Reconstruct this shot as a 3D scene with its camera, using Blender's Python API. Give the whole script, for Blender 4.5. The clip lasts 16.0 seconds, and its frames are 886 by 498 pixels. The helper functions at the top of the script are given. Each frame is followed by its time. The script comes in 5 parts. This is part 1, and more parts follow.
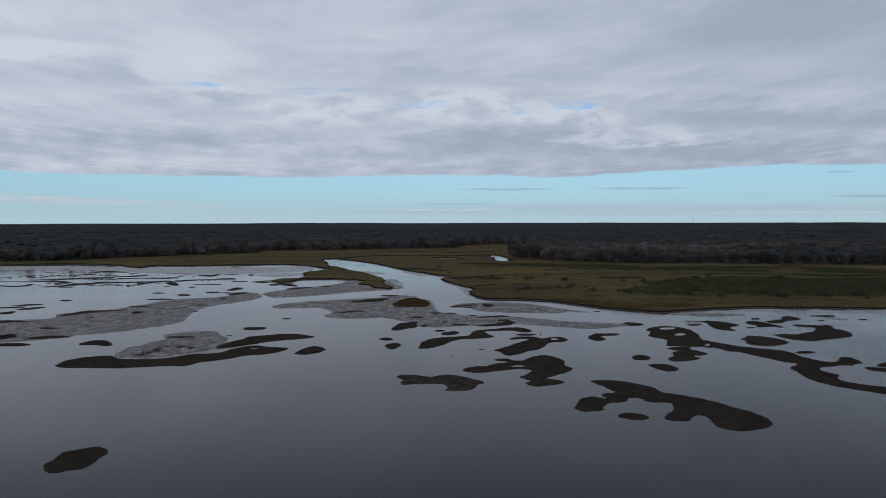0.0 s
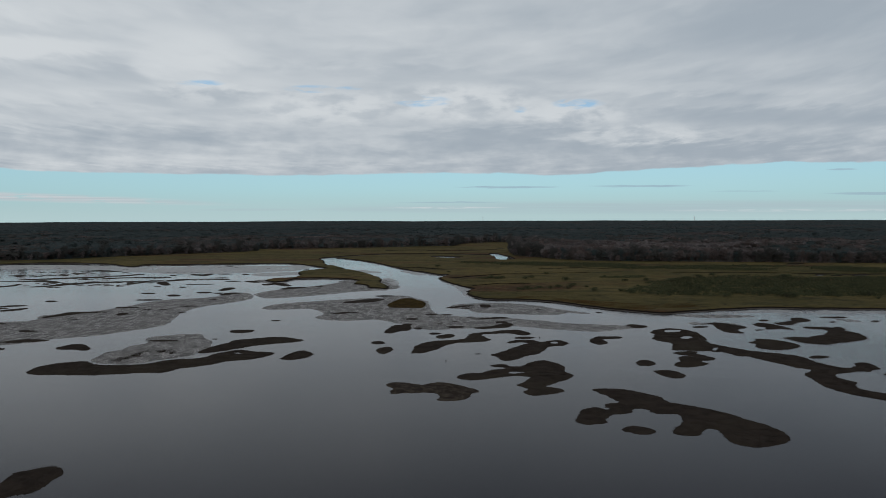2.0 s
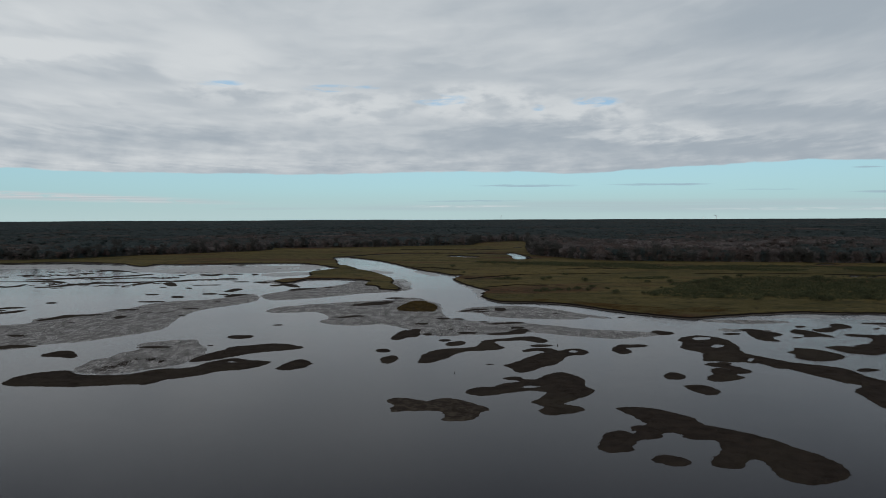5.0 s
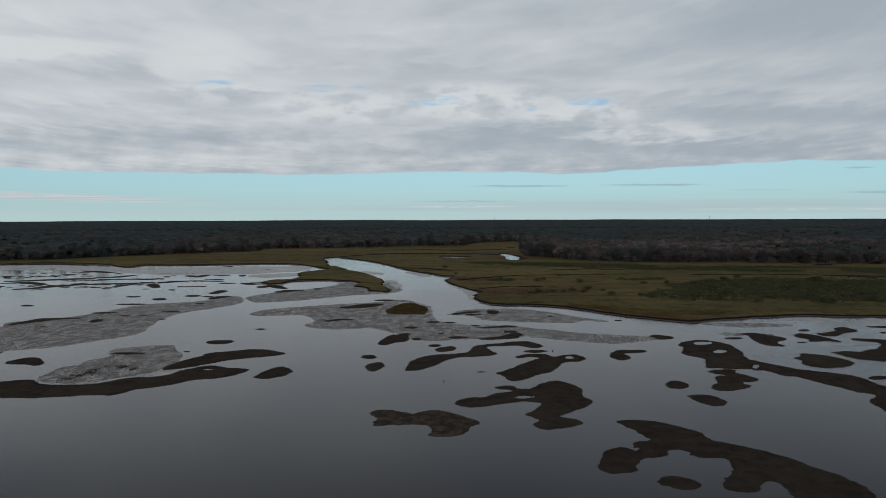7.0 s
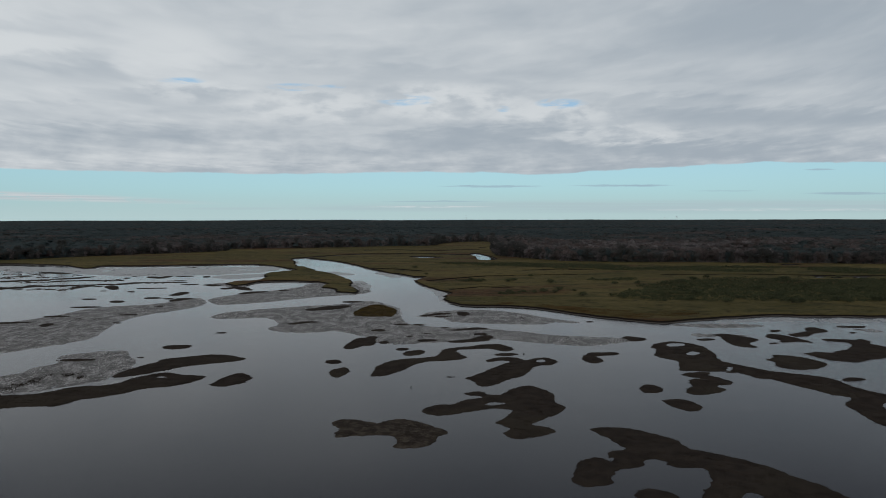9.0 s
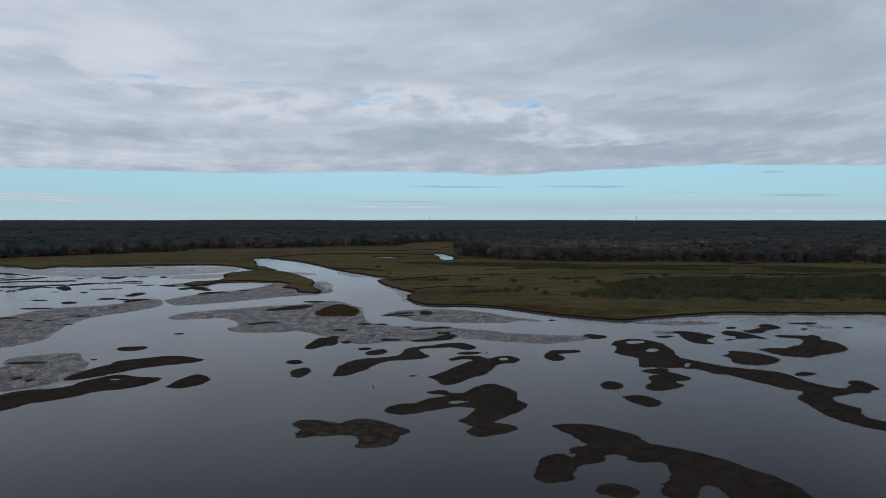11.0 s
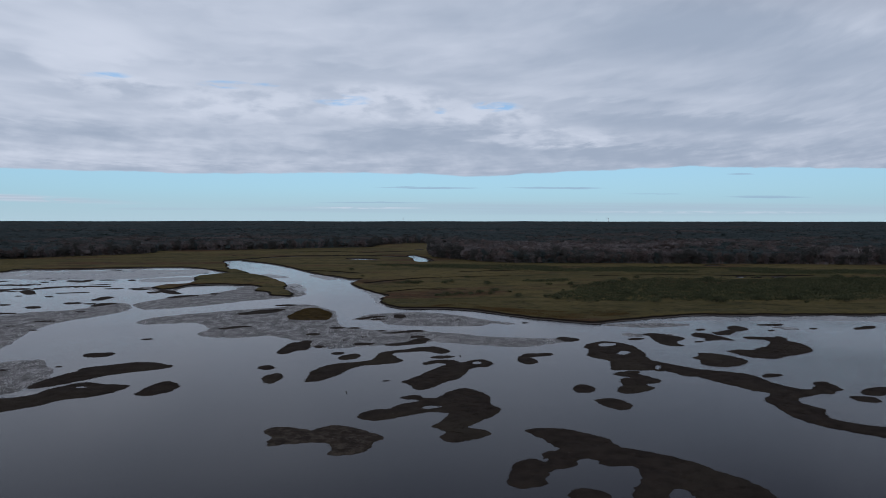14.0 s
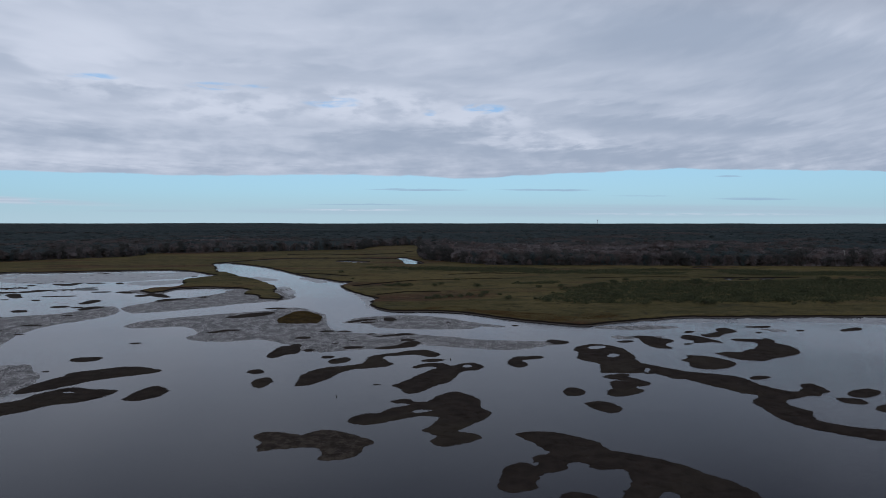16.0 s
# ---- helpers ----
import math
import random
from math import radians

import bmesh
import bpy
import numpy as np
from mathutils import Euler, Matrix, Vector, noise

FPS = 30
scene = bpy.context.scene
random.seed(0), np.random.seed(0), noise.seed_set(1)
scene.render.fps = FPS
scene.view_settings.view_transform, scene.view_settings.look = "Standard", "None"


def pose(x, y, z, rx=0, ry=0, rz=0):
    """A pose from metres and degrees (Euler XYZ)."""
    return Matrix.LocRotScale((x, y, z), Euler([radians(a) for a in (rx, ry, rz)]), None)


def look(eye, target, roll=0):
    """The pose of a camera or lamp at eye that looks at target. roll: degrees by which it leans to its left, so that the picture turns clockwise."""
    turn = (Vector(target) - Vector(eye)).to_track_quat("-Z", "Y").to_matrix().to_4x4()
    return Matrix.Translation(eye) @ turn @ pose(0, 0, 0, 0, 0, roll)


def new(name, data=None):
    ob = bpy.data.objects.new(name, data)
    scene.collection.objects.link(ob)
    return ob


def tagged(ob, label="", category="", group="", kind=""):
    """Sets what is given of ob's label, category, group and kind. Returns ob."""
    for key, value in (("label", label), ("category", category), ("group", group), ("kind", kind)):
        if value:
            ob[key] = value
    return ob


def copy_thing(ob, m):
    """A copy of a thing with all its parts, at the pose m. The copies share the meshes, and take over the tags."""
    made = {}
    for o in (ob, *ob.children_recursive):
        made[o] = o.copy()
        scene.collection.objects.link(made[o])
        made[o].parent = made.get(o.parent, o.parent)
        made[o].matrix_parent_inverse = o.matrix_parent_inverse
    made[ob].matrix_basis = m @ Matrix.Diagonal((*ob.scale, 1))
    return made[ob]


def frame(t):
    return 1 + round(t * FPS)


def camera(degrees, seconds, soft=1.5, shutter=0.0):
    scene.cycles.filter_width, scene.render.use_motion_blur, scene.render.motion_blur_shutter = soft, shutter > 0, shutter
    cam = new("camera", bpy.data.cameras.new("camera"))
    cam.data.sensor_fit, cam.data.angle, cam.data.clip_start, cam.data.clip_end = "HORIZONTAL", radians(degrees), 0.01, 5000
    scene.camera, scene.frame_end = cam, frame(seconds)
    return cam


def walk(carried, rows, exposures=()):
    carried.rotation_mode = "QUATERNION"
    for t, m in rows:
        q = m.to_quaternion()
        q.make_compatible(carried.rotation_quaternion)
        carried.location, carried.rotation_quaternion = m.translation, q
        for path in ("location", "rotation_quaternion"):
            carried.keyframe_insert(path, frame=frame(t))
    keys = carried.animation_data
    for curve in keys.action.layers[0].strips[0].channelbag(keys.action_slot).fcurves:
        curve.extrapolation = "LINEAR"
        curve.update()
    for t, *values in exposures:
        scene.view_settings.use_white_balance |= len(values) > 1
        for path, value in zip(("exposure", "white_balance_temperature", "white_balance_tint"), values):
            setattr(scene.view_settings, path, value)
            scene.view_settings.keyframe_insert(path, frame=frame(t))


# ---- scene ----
cam = camera(67.7, 16.0, soft=0.7)
PATH = [
    (0, (-5.302, -2.668, 39.296), (-5.231, -0.671, 39.212), -0.11),
    (0.5, (-4.642, -0.097, 39.3), (-4.561, 1.9, 39.216), -0.13),
    (1, (-3.897, 2.349, 39.329), (-3.8, 4.344, 39.243), -0.15),
    (1.5, (-3.262, 4.652, 39.18), (-3.15, 6.647, 39.093), -0.16),
    (2, (-2.87, 7.384, 39.29), (-2.802, 9.38, 39.2), -0.17),
    (2.5, (-2.28, 9.722, 39.218), (-2.256, 11.72, 39.128), -0.19),
    (3, (-1.751, 12.279, 39.151), (-1.751, 14.277, 39.061), -0.2),
    (3.5, (-1.341, 14.747, 39.207), (-1.345, 16.745, 39.114), -0.21),
    (4, (-0.838, 17.185, 39.255), (-0.838, 19.183, 39.162), -0.21),
    (6.5, (1.166, 30.283, 39.036), (1.195, 32.281, 38.941), -0.21),
    (7, (1.453, 32.48, 38.917), (1.485, 34.478, 38.824), -0.19),
    (7.5, (2.069, 35.055, 38.953), (2.105, 37.052, 38.858), -0.18),
    (8, (2.449, 36.798, 38.984), (2.503, 38.795, 38.89), -0.16),
    (8.5, (2.686, 38.048, 38.917), (2.77, 40.044, 38.822), -0.14),
    (9, (2.594, 38.944, 38.672), (2.712, 40.938, 38.579), -0.11),
    (11.5, (2.974, 39.544, 38.173), (3.219, 41.526, 38.08), 0.03),
    (12, (3.139, 39.579, 38.276), (3.398, 41.56, 38.183), 0.05),
    (12.5, (2.948, 39.569, 38.41), (3.225, 41.548, 38.319), 0.06),
    (13, (3.047, 39.638, 38.618), (3.333, 41.615, 38.526), 0.06),
    (13.5, (2.887, 39.728, 38.776), (3.184, 41.704, 38.685), 0.05),
    (14, (2.92, 39.677, 38.972), (3.227, 41.651, 38.883), 0.05),
    (14.5, (2.897, 39.839, 39.046), (3.214, 41.812, 38.957), 0.04),
    (15, (2.987, 39.681, 39.094), (3.309, 41.653, 39.008), 0.04),
    (15.5, (2.853, 39.639, 39.196), (3.183, 41.61, 39.111), 0.03),
    (16, (2.868, 39.637, 39.346), (3.205, 41.607, 39.263), 0.02),
]
LOOKS = [(0, -0.08, 5970, 12), (0.5, -0.10, 6150, 10), (1.5, -0.07, 6350, 8), (3.5, -0.04, 6470, 8), (9, -0.04, 6430, 8), (11.3, -0.04, 5970, 11), (16, -0.04, 5815, 14)]
walk(cam, [(t, look(eye, target, roll)) for t, eye, target, roll in PATH], LOOKS)

# ---- light ----
def link(tree, a, b):
    tree.links.new(a, b)


def put(tree, kind, **sockets):
    n = tree.nodes.new(kind)
    for key, value in sockets.items():
        s = n.inputs[int(key[1:])] if key[0] == "i" and key[1:].isdigit() else n.inputs[key]
        if isinstance(value, bpy.types.NodeSocket):
            tree.links.new(value, s)
        else:
            s.default_value = value
    return n


def calc(tree, op, a, b=0.0, c=0.0):
    n = tree.nodes.new("ShaderNodeMath")
    n.operation = op
    for k, v in enumerate((a, b, c)):
        if isinstance(v, bpy.types.NodeSocket):
            tree.links.new(v, n.inputs[k])
        else:
            n.inputs[k].default_value = v
    return n.outputs[0]


def mapped(tree, v, lo, hi, a=0.0, b=1.0):
    n = tree.nodes.new("ShaderNodeMapRange")
    n.interpolation_type = "SMOOTHSTEP"
    tree.links.new(v, n.inputs["Value"])
    for key, value in (("From Min", lo), ("From Max", hi), ("To Min", a), ("To Max", b)):
        n.inputs[key].default_value = value
    return n.outputs["Result"]


def mixed(tree, f, a, b):
    n = tree.nodes.new("ShaderNodeMix")
    n.data_type = "RGBA"
    for s, v in ((n.inputs[0], f), (n.inputs[6], a), (n.inputs[7], b)):
        if isinstance(v, bpy.types.NodeSocket):
            tree.links.new(v, s)
        else:
            s.default_value = v if isinstance(v, float) else (*v, 1.0)
    return n.outputs[2]


def fuzz(tree, vector, scale, detail=4.0, rough=0.55, warp=0.0):
    n = tree.nodes.new("ShaderNodeTexNoise")
    tree.links.new(vector, n.inputs["Vector"])
    n.inputs["Scale"].default_value = scale
    n.inputs["Detail"].default_value = detail
    n.inputs["Roughness"].default_value = rough
    n.inputs["Distortion"].default_value = warp
    return n.outputs["Fac"]


def joined(tree, x, y, z=0.0):
    n = tree.nodes.new("ShaderNodeCombineXYZ")
    for s, v in zip(n.inputs, (x, y, z)):
        if isinstance(v, bpy.types.NodeSocket):
            tree.links.new(v, s)
        else:
            s.default_value = v
    return n.outputs[0]


SUN_UP, SUN_ROUND = 30.0, -170.0


def spots(t, side, up, ovals, join="ADD"):
    """Soft ovals of the sky: bearing and height of the middle, half width, half height and weight, in radians."""
    total = None
    for az, el, wa, we, weight in ovals:
        a = calc(t, "POWER", calc(t, "DIVIDE", calc(t, "SUBTRACT", side, az), wa), 2.0)
        b = calc(t, "POWER", calc(t, "DIVIDE", calc(t, "SUBTRACT", up, el), we), 2.0)
        one = calc(t, "MULTIPLY", mapped(t, calc(t, "ADD", a, b), 0.0, 1.0, 1.0, 0.0), weight)
        total = one if total is None else calc(t, join, total, one)
    return total


def sky_world():
    """Broken stratus deck over the place, with a clear band above the horizon."""
    world = bpy.data.worlds.new("world")
    scene.world = world
    world.use_nodes = True
    t = world.node_tree
    t.nodes.clear()
    sky = t.nodes.new("ShaderNodeTexSky")
    sky.sky_type = "NISHITA"
    sky.sun_disc = False
    sky.sun_elevation, sky.sun_rotation = radians(SUN_UP), radians(SUN_ROUND)
    clear = t.nodes.new("ShaderNodeVectorMath")
    clear.operation = "MULTIPLY"
    link(t, sky.outputs[0], clear.inputs[0])
    clear.inputs[1].default_value = (0.070, 0.096, 0.117)
    way = t.nodes.new("ShaderNodeTexCoord").outputs["Generated"]
    dx, dy, dz = put(t, "ShaderNodeSeparateXYZ", Vector=way).outputs
    bearing = calc(t, "MAXIMUM", calc(t, "MINIMUM", calc(t, "ARCTAN2", dx, dy), 1.0), -1.0)
    side = calc(t, "TANGENT", bearing)
    dz = calc(t, "DIVIDE", calc(t, "MULTIPLY", dz, 1.057), calc(t, "COSINE", bearing))
    # long rolls of the deck, that sag towards the middle and thin out towards its far rim
    sag = calc(t, "MULTIPLY_ADD", calc(t, "POWER", calc(t, "ADD", side, 0.08), 2.0), 0.75, 1.0)
    q = calc(t, "MAXIMUM", calc(t, "DIVIDE", calc(t, "SUBTRACT", dz, 0.025), sag), 0.01)
    lift = calc(t, "LOGARITHM", q, math.e)
    across = calc(t, "DIVIDE", side, calc(t, "POWER", q, 0.5))
    rolls = fuzz(t, joined(t, calc(t, "MULTIPLY", across, 2.4), calc(t, "MULTIPLY", lift, 5.0)), 1.0, 3.0, 0.45, 0.3)
    broad = fuzz(t, joined(t, calc(t, "MULTIPLY", across, 1.1), calc(t, "MULTIPLY", lift, 2.6), 3.7), 1.0, 3.0, 0.5, 0.4)
    fine = fuzz(t, joined(t, calc(t, "MULTIPLY", across, 8.0), calc(t, "MULTIPLY", lift, 13.0)), 1.0, 4.0, 0.5, 0.35)
    heaps = fuzz(t, joined(t, calc(t, "MULTIPLY", side, 19.0), calc(t, "MULTIPLY", dz, 44.0)), 1.0, 5.0, 0.52, 0.15)
    # the larger light and dark parts, with wandering edges
    bend = calc(t, "MULTIPLY_ADD", rolls, 0.20, -0.10)
    rise = calc(t, "MULTIPLY_ADD", fine, 0.03, -0.015)
    far_side, far_up = calc(t, "ADD", side, bend), calc(t, "ADD", dz, rise)
    parts = spots(t, far_side, far_up, [
        (-0.62, 0.262, 0.20, 0.022, 0.34), (-0.36, 0.250, 0.12, 0.055, 0.26), (-0.66, 0.315, 0.25, 0.030, 0.12), (-0.50, 0.222, 0.24, 0.018, -0.08), (-0.33, 0.190, 0.20, 0.016, -0.16),
        (-0.50, 0.125, 0.28, 0.028, -0.17), (-0.55, 0.190, 0.20, 0.018, 0.10), (-0.30, 0.092, 0.34, 0.012, 0.10), (0.15, 0.125, 0.22, 0.026, -0.22), (0.45, 0.110, 0.25, 0.016, -0.20),
        (0.32, 0.130, 0.16, 0.010, 0.14), (0.42, 0.205, 0.34, 0.012, 0.10), (0.60, 0.165, 0.30, 0.020, -0.16), (0.62, 0.300, 0.36, 0.060, -0.20), (0.10, 0.290, 0.30, 0.050, 0.05), (-0.10, 0.225, 0.26, 0.016, -0.10)])
    row = spots(t, side, dz, [(-0.14, 0.174, 0.16, 0.034, 1.0), (0.06, 0.182, 0.16, 0.036, 1.2), (0.22, 0.166, 0.13, 0.028, 1.1), (-0.31, 0.194, 0.10, 0.022, 0.8), (0.33, 0.135, 0.16, 0.024, 0.7)], "MAXIMUM")
    tone = calc(t, "ADD", calc(t, "MULTIPLY_ADD", rolls, 0.50, -0.25), calc(t, "MULTIPLY_ADD", broad, 0.42, -0.21))
    tone = calc(t, "ADD", tone, calc(t, "MULTIPLY_ADD", fine, 0.28, -0.14))
    tone = calc(t, "ADD", tone, calc(t, "ADD", parts, calc(t, "MULTIPLY", row, mapped(t, heaps, 0.36, 0.60, 0.03, 0.34))))
    low_part = mapped(t, dz, 0.09, 0.19, 1.0, 0.0)
    tone = calc(t, "ADD", tone, calc(t, "MULTIPLY", low_part, calc(t, "MULTIPLY_ADD", heaps, 0.80, -0.46)))
    tone = calc(t, "ADD", tone, mapped(t, side, -0.75, 0.75, 0.62, 0.40))
    body = mixed(t, mapped(t, tone, 0.10, 0.98), (0.372, 0.420, 0.475), (0.655, 0.678, 0.702))
    # dark cloud added above the view, more on the right, to dim the water
    dim_overhead = mixed(t, mapped(t, broad, 0.38, 0.62), (0.205, 0.226, 0.266), (0.295, 0.318, 0.358))
    body = mixed(t, calc(t, "MULTIPLY", mapped(t, dz, 0.317, 0.476, 0.0, 0.72), mapped(t, side, 0.0, 0.6, 1.0, 1.25)), body, dim_overhead)
    # small blue gaps
    gaps = spots(t, side, dz, [(-0.324, 0.210, 0.040, 0.006, 1.0), (-0.162, 0.202, 0.045, 0.007, 1.2), (-0.106, 0.203, 0.024, 0.004, 0.8), (0.005, 0.184, 0.050, 0.011, 1.2), (0.24, 0.181, 0.046, 0.010, 1.2), (0.15, 0.172, 0.014, 0.006, 0.9)])
    gaps = calc(t, "MINIMUM", calc(t, "MULTIPLY", gaps, mapped(t, fine, 0.40, 0.62)), 1.0)
    body = mixed(t, calc(t, "MULTIPLY", gaps, 0.75), body, (0.27, 0.50, 0.74))
    # far rim of the deck
    rim = calc(t, "ADD", calc(t, "ADD", mapped(t, side, -0.45, -0.68, 0.0, 0.0115), mapped(t, side, 0.16, 0.62, 0.0, 0.019)), calc(t, "MULTIPLY_ADD", fuzz(t, joined(t, side, 4.3), 4.0, 5.0, 0.6), 0.016, 0.0637))
    over = mapped(t, calc(t, "ADD", calc(t, "SUBTRACT", dz, rim), calc(t, "MULTIPLY_ADD", heaps, 0.007, -0.0035)), -0.0012, 0.0018)
    # clear air, with thin streaks and a low bank of far cloud
    fair = mixed(t, 0.6, clear.outputs[0], (0.420, 0.640, 0.715))
    low = mixed(t, mapped(t, dz, 0.0, 0.05), (0.462, 0.605, 0.617), fair)
    wisps = fuzz(t, joined(t, calc(t, "MULTIPLY", side, 2.6), calc(t, "MULTIPLY", dz, 150.0)), 1.6, 5.0, 0.55)
    curl = fuzz(t, joined(t, calc(t, "MULTIPLY", side, 22.0), calc(t, "MULTIPLY", dz, 210.0)), 1.2, 5.0, 0.6, 0.4)
    tilt = calc(t, "MULTIPLY_ADD", calc(t, "ADD", side, 0.67), 0.040, dz)
    haze = spots(t, side, dz, [(0.50, 0.018, 0.75, 0.014, 1.0), (0.02, 0.016, 0.24, 0.007, 0.8), (-0.25, 0.016, 0.10, 0.003, 0.6)], "MAXIMUM")
    low = mixed(t, calc(t, "MULTIPLY", haze, mapped(t, wisps, 0.34, 0.60, 0.5, 0.95)), low, (0.43, 0.542, 0.578))
    glints = spots(t, side, dz, [(0.03, 0.0185, 0.12, 0.0022, 1.0), (0.60, 0.0130, 0.30, 0.0030, 0.6)], "MAXIMUM")
    low = mixed(t, calc(t, "MULTIPLY", glints, mapped(t, curl, 0.40, 0.60, 0.1, 0.9)), low, (0.60, 0.655, 0.68))
    streaks = spots(t, side, calc(t, "ADD", dz, calc(t, "MULTIPLY_ADD", curl, 0.004, -0.002)), [(0.133, 0.0510, 0.092, 0.0020, 1.0), (0.335, 0.0525, 0.092, 0.0022, 1.0), (0.650, 0.0790, 0.030, 0.0020, 0.8), (0.50, 0.0440, 0.07, 0.0012, 0.4), (0.70, 0.0400, 0.09, 0.0028, 0.8), (0.05, 0.0270, 0.10, 0.0014, 0.6)], "MAXIMUM")
    low = mixed(t, calc(t, "MULTIPLY", streaks, mapped(t, wisps, 0.30, 0.55, 0.6, 1.0)), low, (0.335, 0.450, 0.535))
    bank = spots(t, side, tilt, [(-0.64, 0.0400, 0.40, 0.0085, 1.0)])
    low = mixed(t, calc(t, "MULTIPLY", bank, mapped(t, curl, 0.32, 0.54, 0.2, 0.95)), low, mixed(t, mapped(t, wisps, 0.4, 0.6), (0.50, 0.54, 0.575), (0.60, 0.625, 0.65)))
    back = put(t, "ShaderNodeBackground", Color=mixed(t, over, low, body), Strength=1.0)
    link(t, back.outputs[0], put(t, "ShaderNodeOutputWorld").inputs[0])


sky_world()
sun = new("sun", bpy.data.lights.new("sun", "SUN"))
sun.data.energy, sun.data.angle, sun.data.color = 0.8, radians(14), (1.0, 0.95, 0.88)
sun.matrix_world = look((200 * math.cos(radians(SUN_UP)) * math.sin(radians(SUN_ROUND)), 200 * math.cos(radians(SUN_UP)) * math.cos(radians(SUN_ROUND)), 200 * math.sin(radians(SUN_UP))), (0, 0, 0))


# ---- materials ----
def material(name, rough=0.9, spec=0.3):
    m = bpy.data.materials.new(name)
    m.use_nodes = True
    t = m.node_tree
    b = t.nodes["Principled BSDF"]
    b.inputs["Roughness"].default_value = rough
    b.inputs["Specular IOR Level"].default_value = spec
    place = t.nodes.new("ShaderNodeNewGeometry").outputs["Position"]
    return m, t, b, place


def relief(t, b, height, strength, distance):
    n = put(t, "ShaderNodeBump", Height=height, Strength=strength, Distance=distance)
    link(t, n.outputs[0], b.inputs["Normal"])


def water_material():
    m, t, b, p = material("estuary_water", 0.085, 0.5)
    b.inputs["IOR"].default_value = 1.28
    silt = fuzz(t, p, 0.012, 3.0)
    link(t, mixed(t, silt, (0.008, 0.0072, 0.011), (0.011, 0.0098, 0.0142)), b.inputs["Base Color"])
    sep = put(t, "ShaderNodeSeparateXYZ", Vector=p)
    chop = fuzz(t, joined(t, sep.outputs[0], calc(t, "MULTIPLY", sep.outputs[1], 0.6)), 2.4, 4.0, 0.65)
    calm = mapped(t, fuzz(t, joined(t, calc(t, "MULTIPLY", sep.outputs[0], 0.7), sep.outputs[1]), 0.016, 4.0, 0.6, 0.6), 0.38, 0.64, 0.42, 1.0)
    breeze = mapped(t, sep.outputs[0], 40.0, 170.0, 1.0, 2.2)
    relief(t, b, calc(t, "MULTIPLY", chop, calc(t, "MULTIPLY", calm, breeze)), 0.42, 0.08)
    return m


def bar_material(name="dark_bar", pale=0.0):
    m, t, b, p = material(name, 0.95, 0.03)
    grain, blot, wide = fuzz(t, p, 4.2, 5.0, 0.8), fuzz(t, p, 0.3, 3.0), fuzz(t, p, 0.035, 2.0)
    base = mixed(t, mapped(t, blot, 0.35, 0.65), (0.023, 0.0175, 0.0145), (0.035, 0.027, 0.0215))
    base = mixed(t, mapped(t, wide, 0.48, 0.66, 0.0, 0.6), base, (0.043, 0.035, 0.025))
    base = mixed(t, mapped(t, grain, 0.50, 0.70), base, (0.060, 0.048, 0.039))
    base = mixed(t, mapped(t, fuzz(t, p, 0.5, 5.0, 0.8), 0.44, 0.62, 0.0, pale), base, (0.088, 0.072, 0.056))
    link(t, mixed(t, mapped(t, fuzz(t, p, 2.3, 2.0, 0.5), 0.76, 0.80), base, (0.20, 0.18, 0.16)), b.inputs["Base Color"])
    relief(t, b, grain, 0.7, 0.2)
    return m


def straw_material(name, a, b_, spread=0.3):
    m, t, b, p = material(name, 0.95, 0.03)
    link(t, mixed(t, mapped(t, fuzz(t, p, spread, 4.0), 0.35, 0.65), a, b_), b.inputs["Base Color"])
    return m


def oyster_material():
    m, t, b, p = material("oyster_shell_bed", 0.62, 0.35)
    sep = put(t, "ShaderNodeSeparateXYZ", Vector=p)
    ridge = joined(t, sep.outputs[0], calc(t, "MULTIPLY", sep.outputs[1], 0.42))
    grain, blot, fleck = fuzz(t, ridge, 1.5, 5.0, 0.75, 0.5), fuzz(t, p, 0.09, 4.0, 0.6), fuzz(t, ridge, 3.1, 5.0, 0.75, 0.8)
    base = mixed(t, mapped(t, grain, 0.43, 0.56), (0.016, 0.013, 0.011), (0.150, 0.134, 0.122))
    base = mixed(t, mapped(t, blot, 0.46, 0.66, 0.0, 0.75), base, (0.058, 0.050, 0.043))
    base = mixed(t, mapped(t, fuzz(t, joined(t, calc(t, "MULTIPLY", sep.outputs[0], 0.5), sep.outputs[1]), 0.42, 4.0, 0.7, 0.6), 0.50, 0.62, 0.0, 0.55), base, (0.038, 0.032, 0.028))
    # pale flecks: wet shell, and glints of the pools put in as colour
    fleck = calc(t, "ADD", fleck, mapped(t, fuzz(t, ridge, 0.35, 3.0, 0.6), 0.40, 0.60, -0.035, 0.045))
    link(t, mixed(t, mapped(t, fleck, 0.52, 0.59), base, (0.42, 0.40, 0.38)), b.inputs["Base Color"])
    relief(t, b, grain, 0.8, 0.2)
    return m


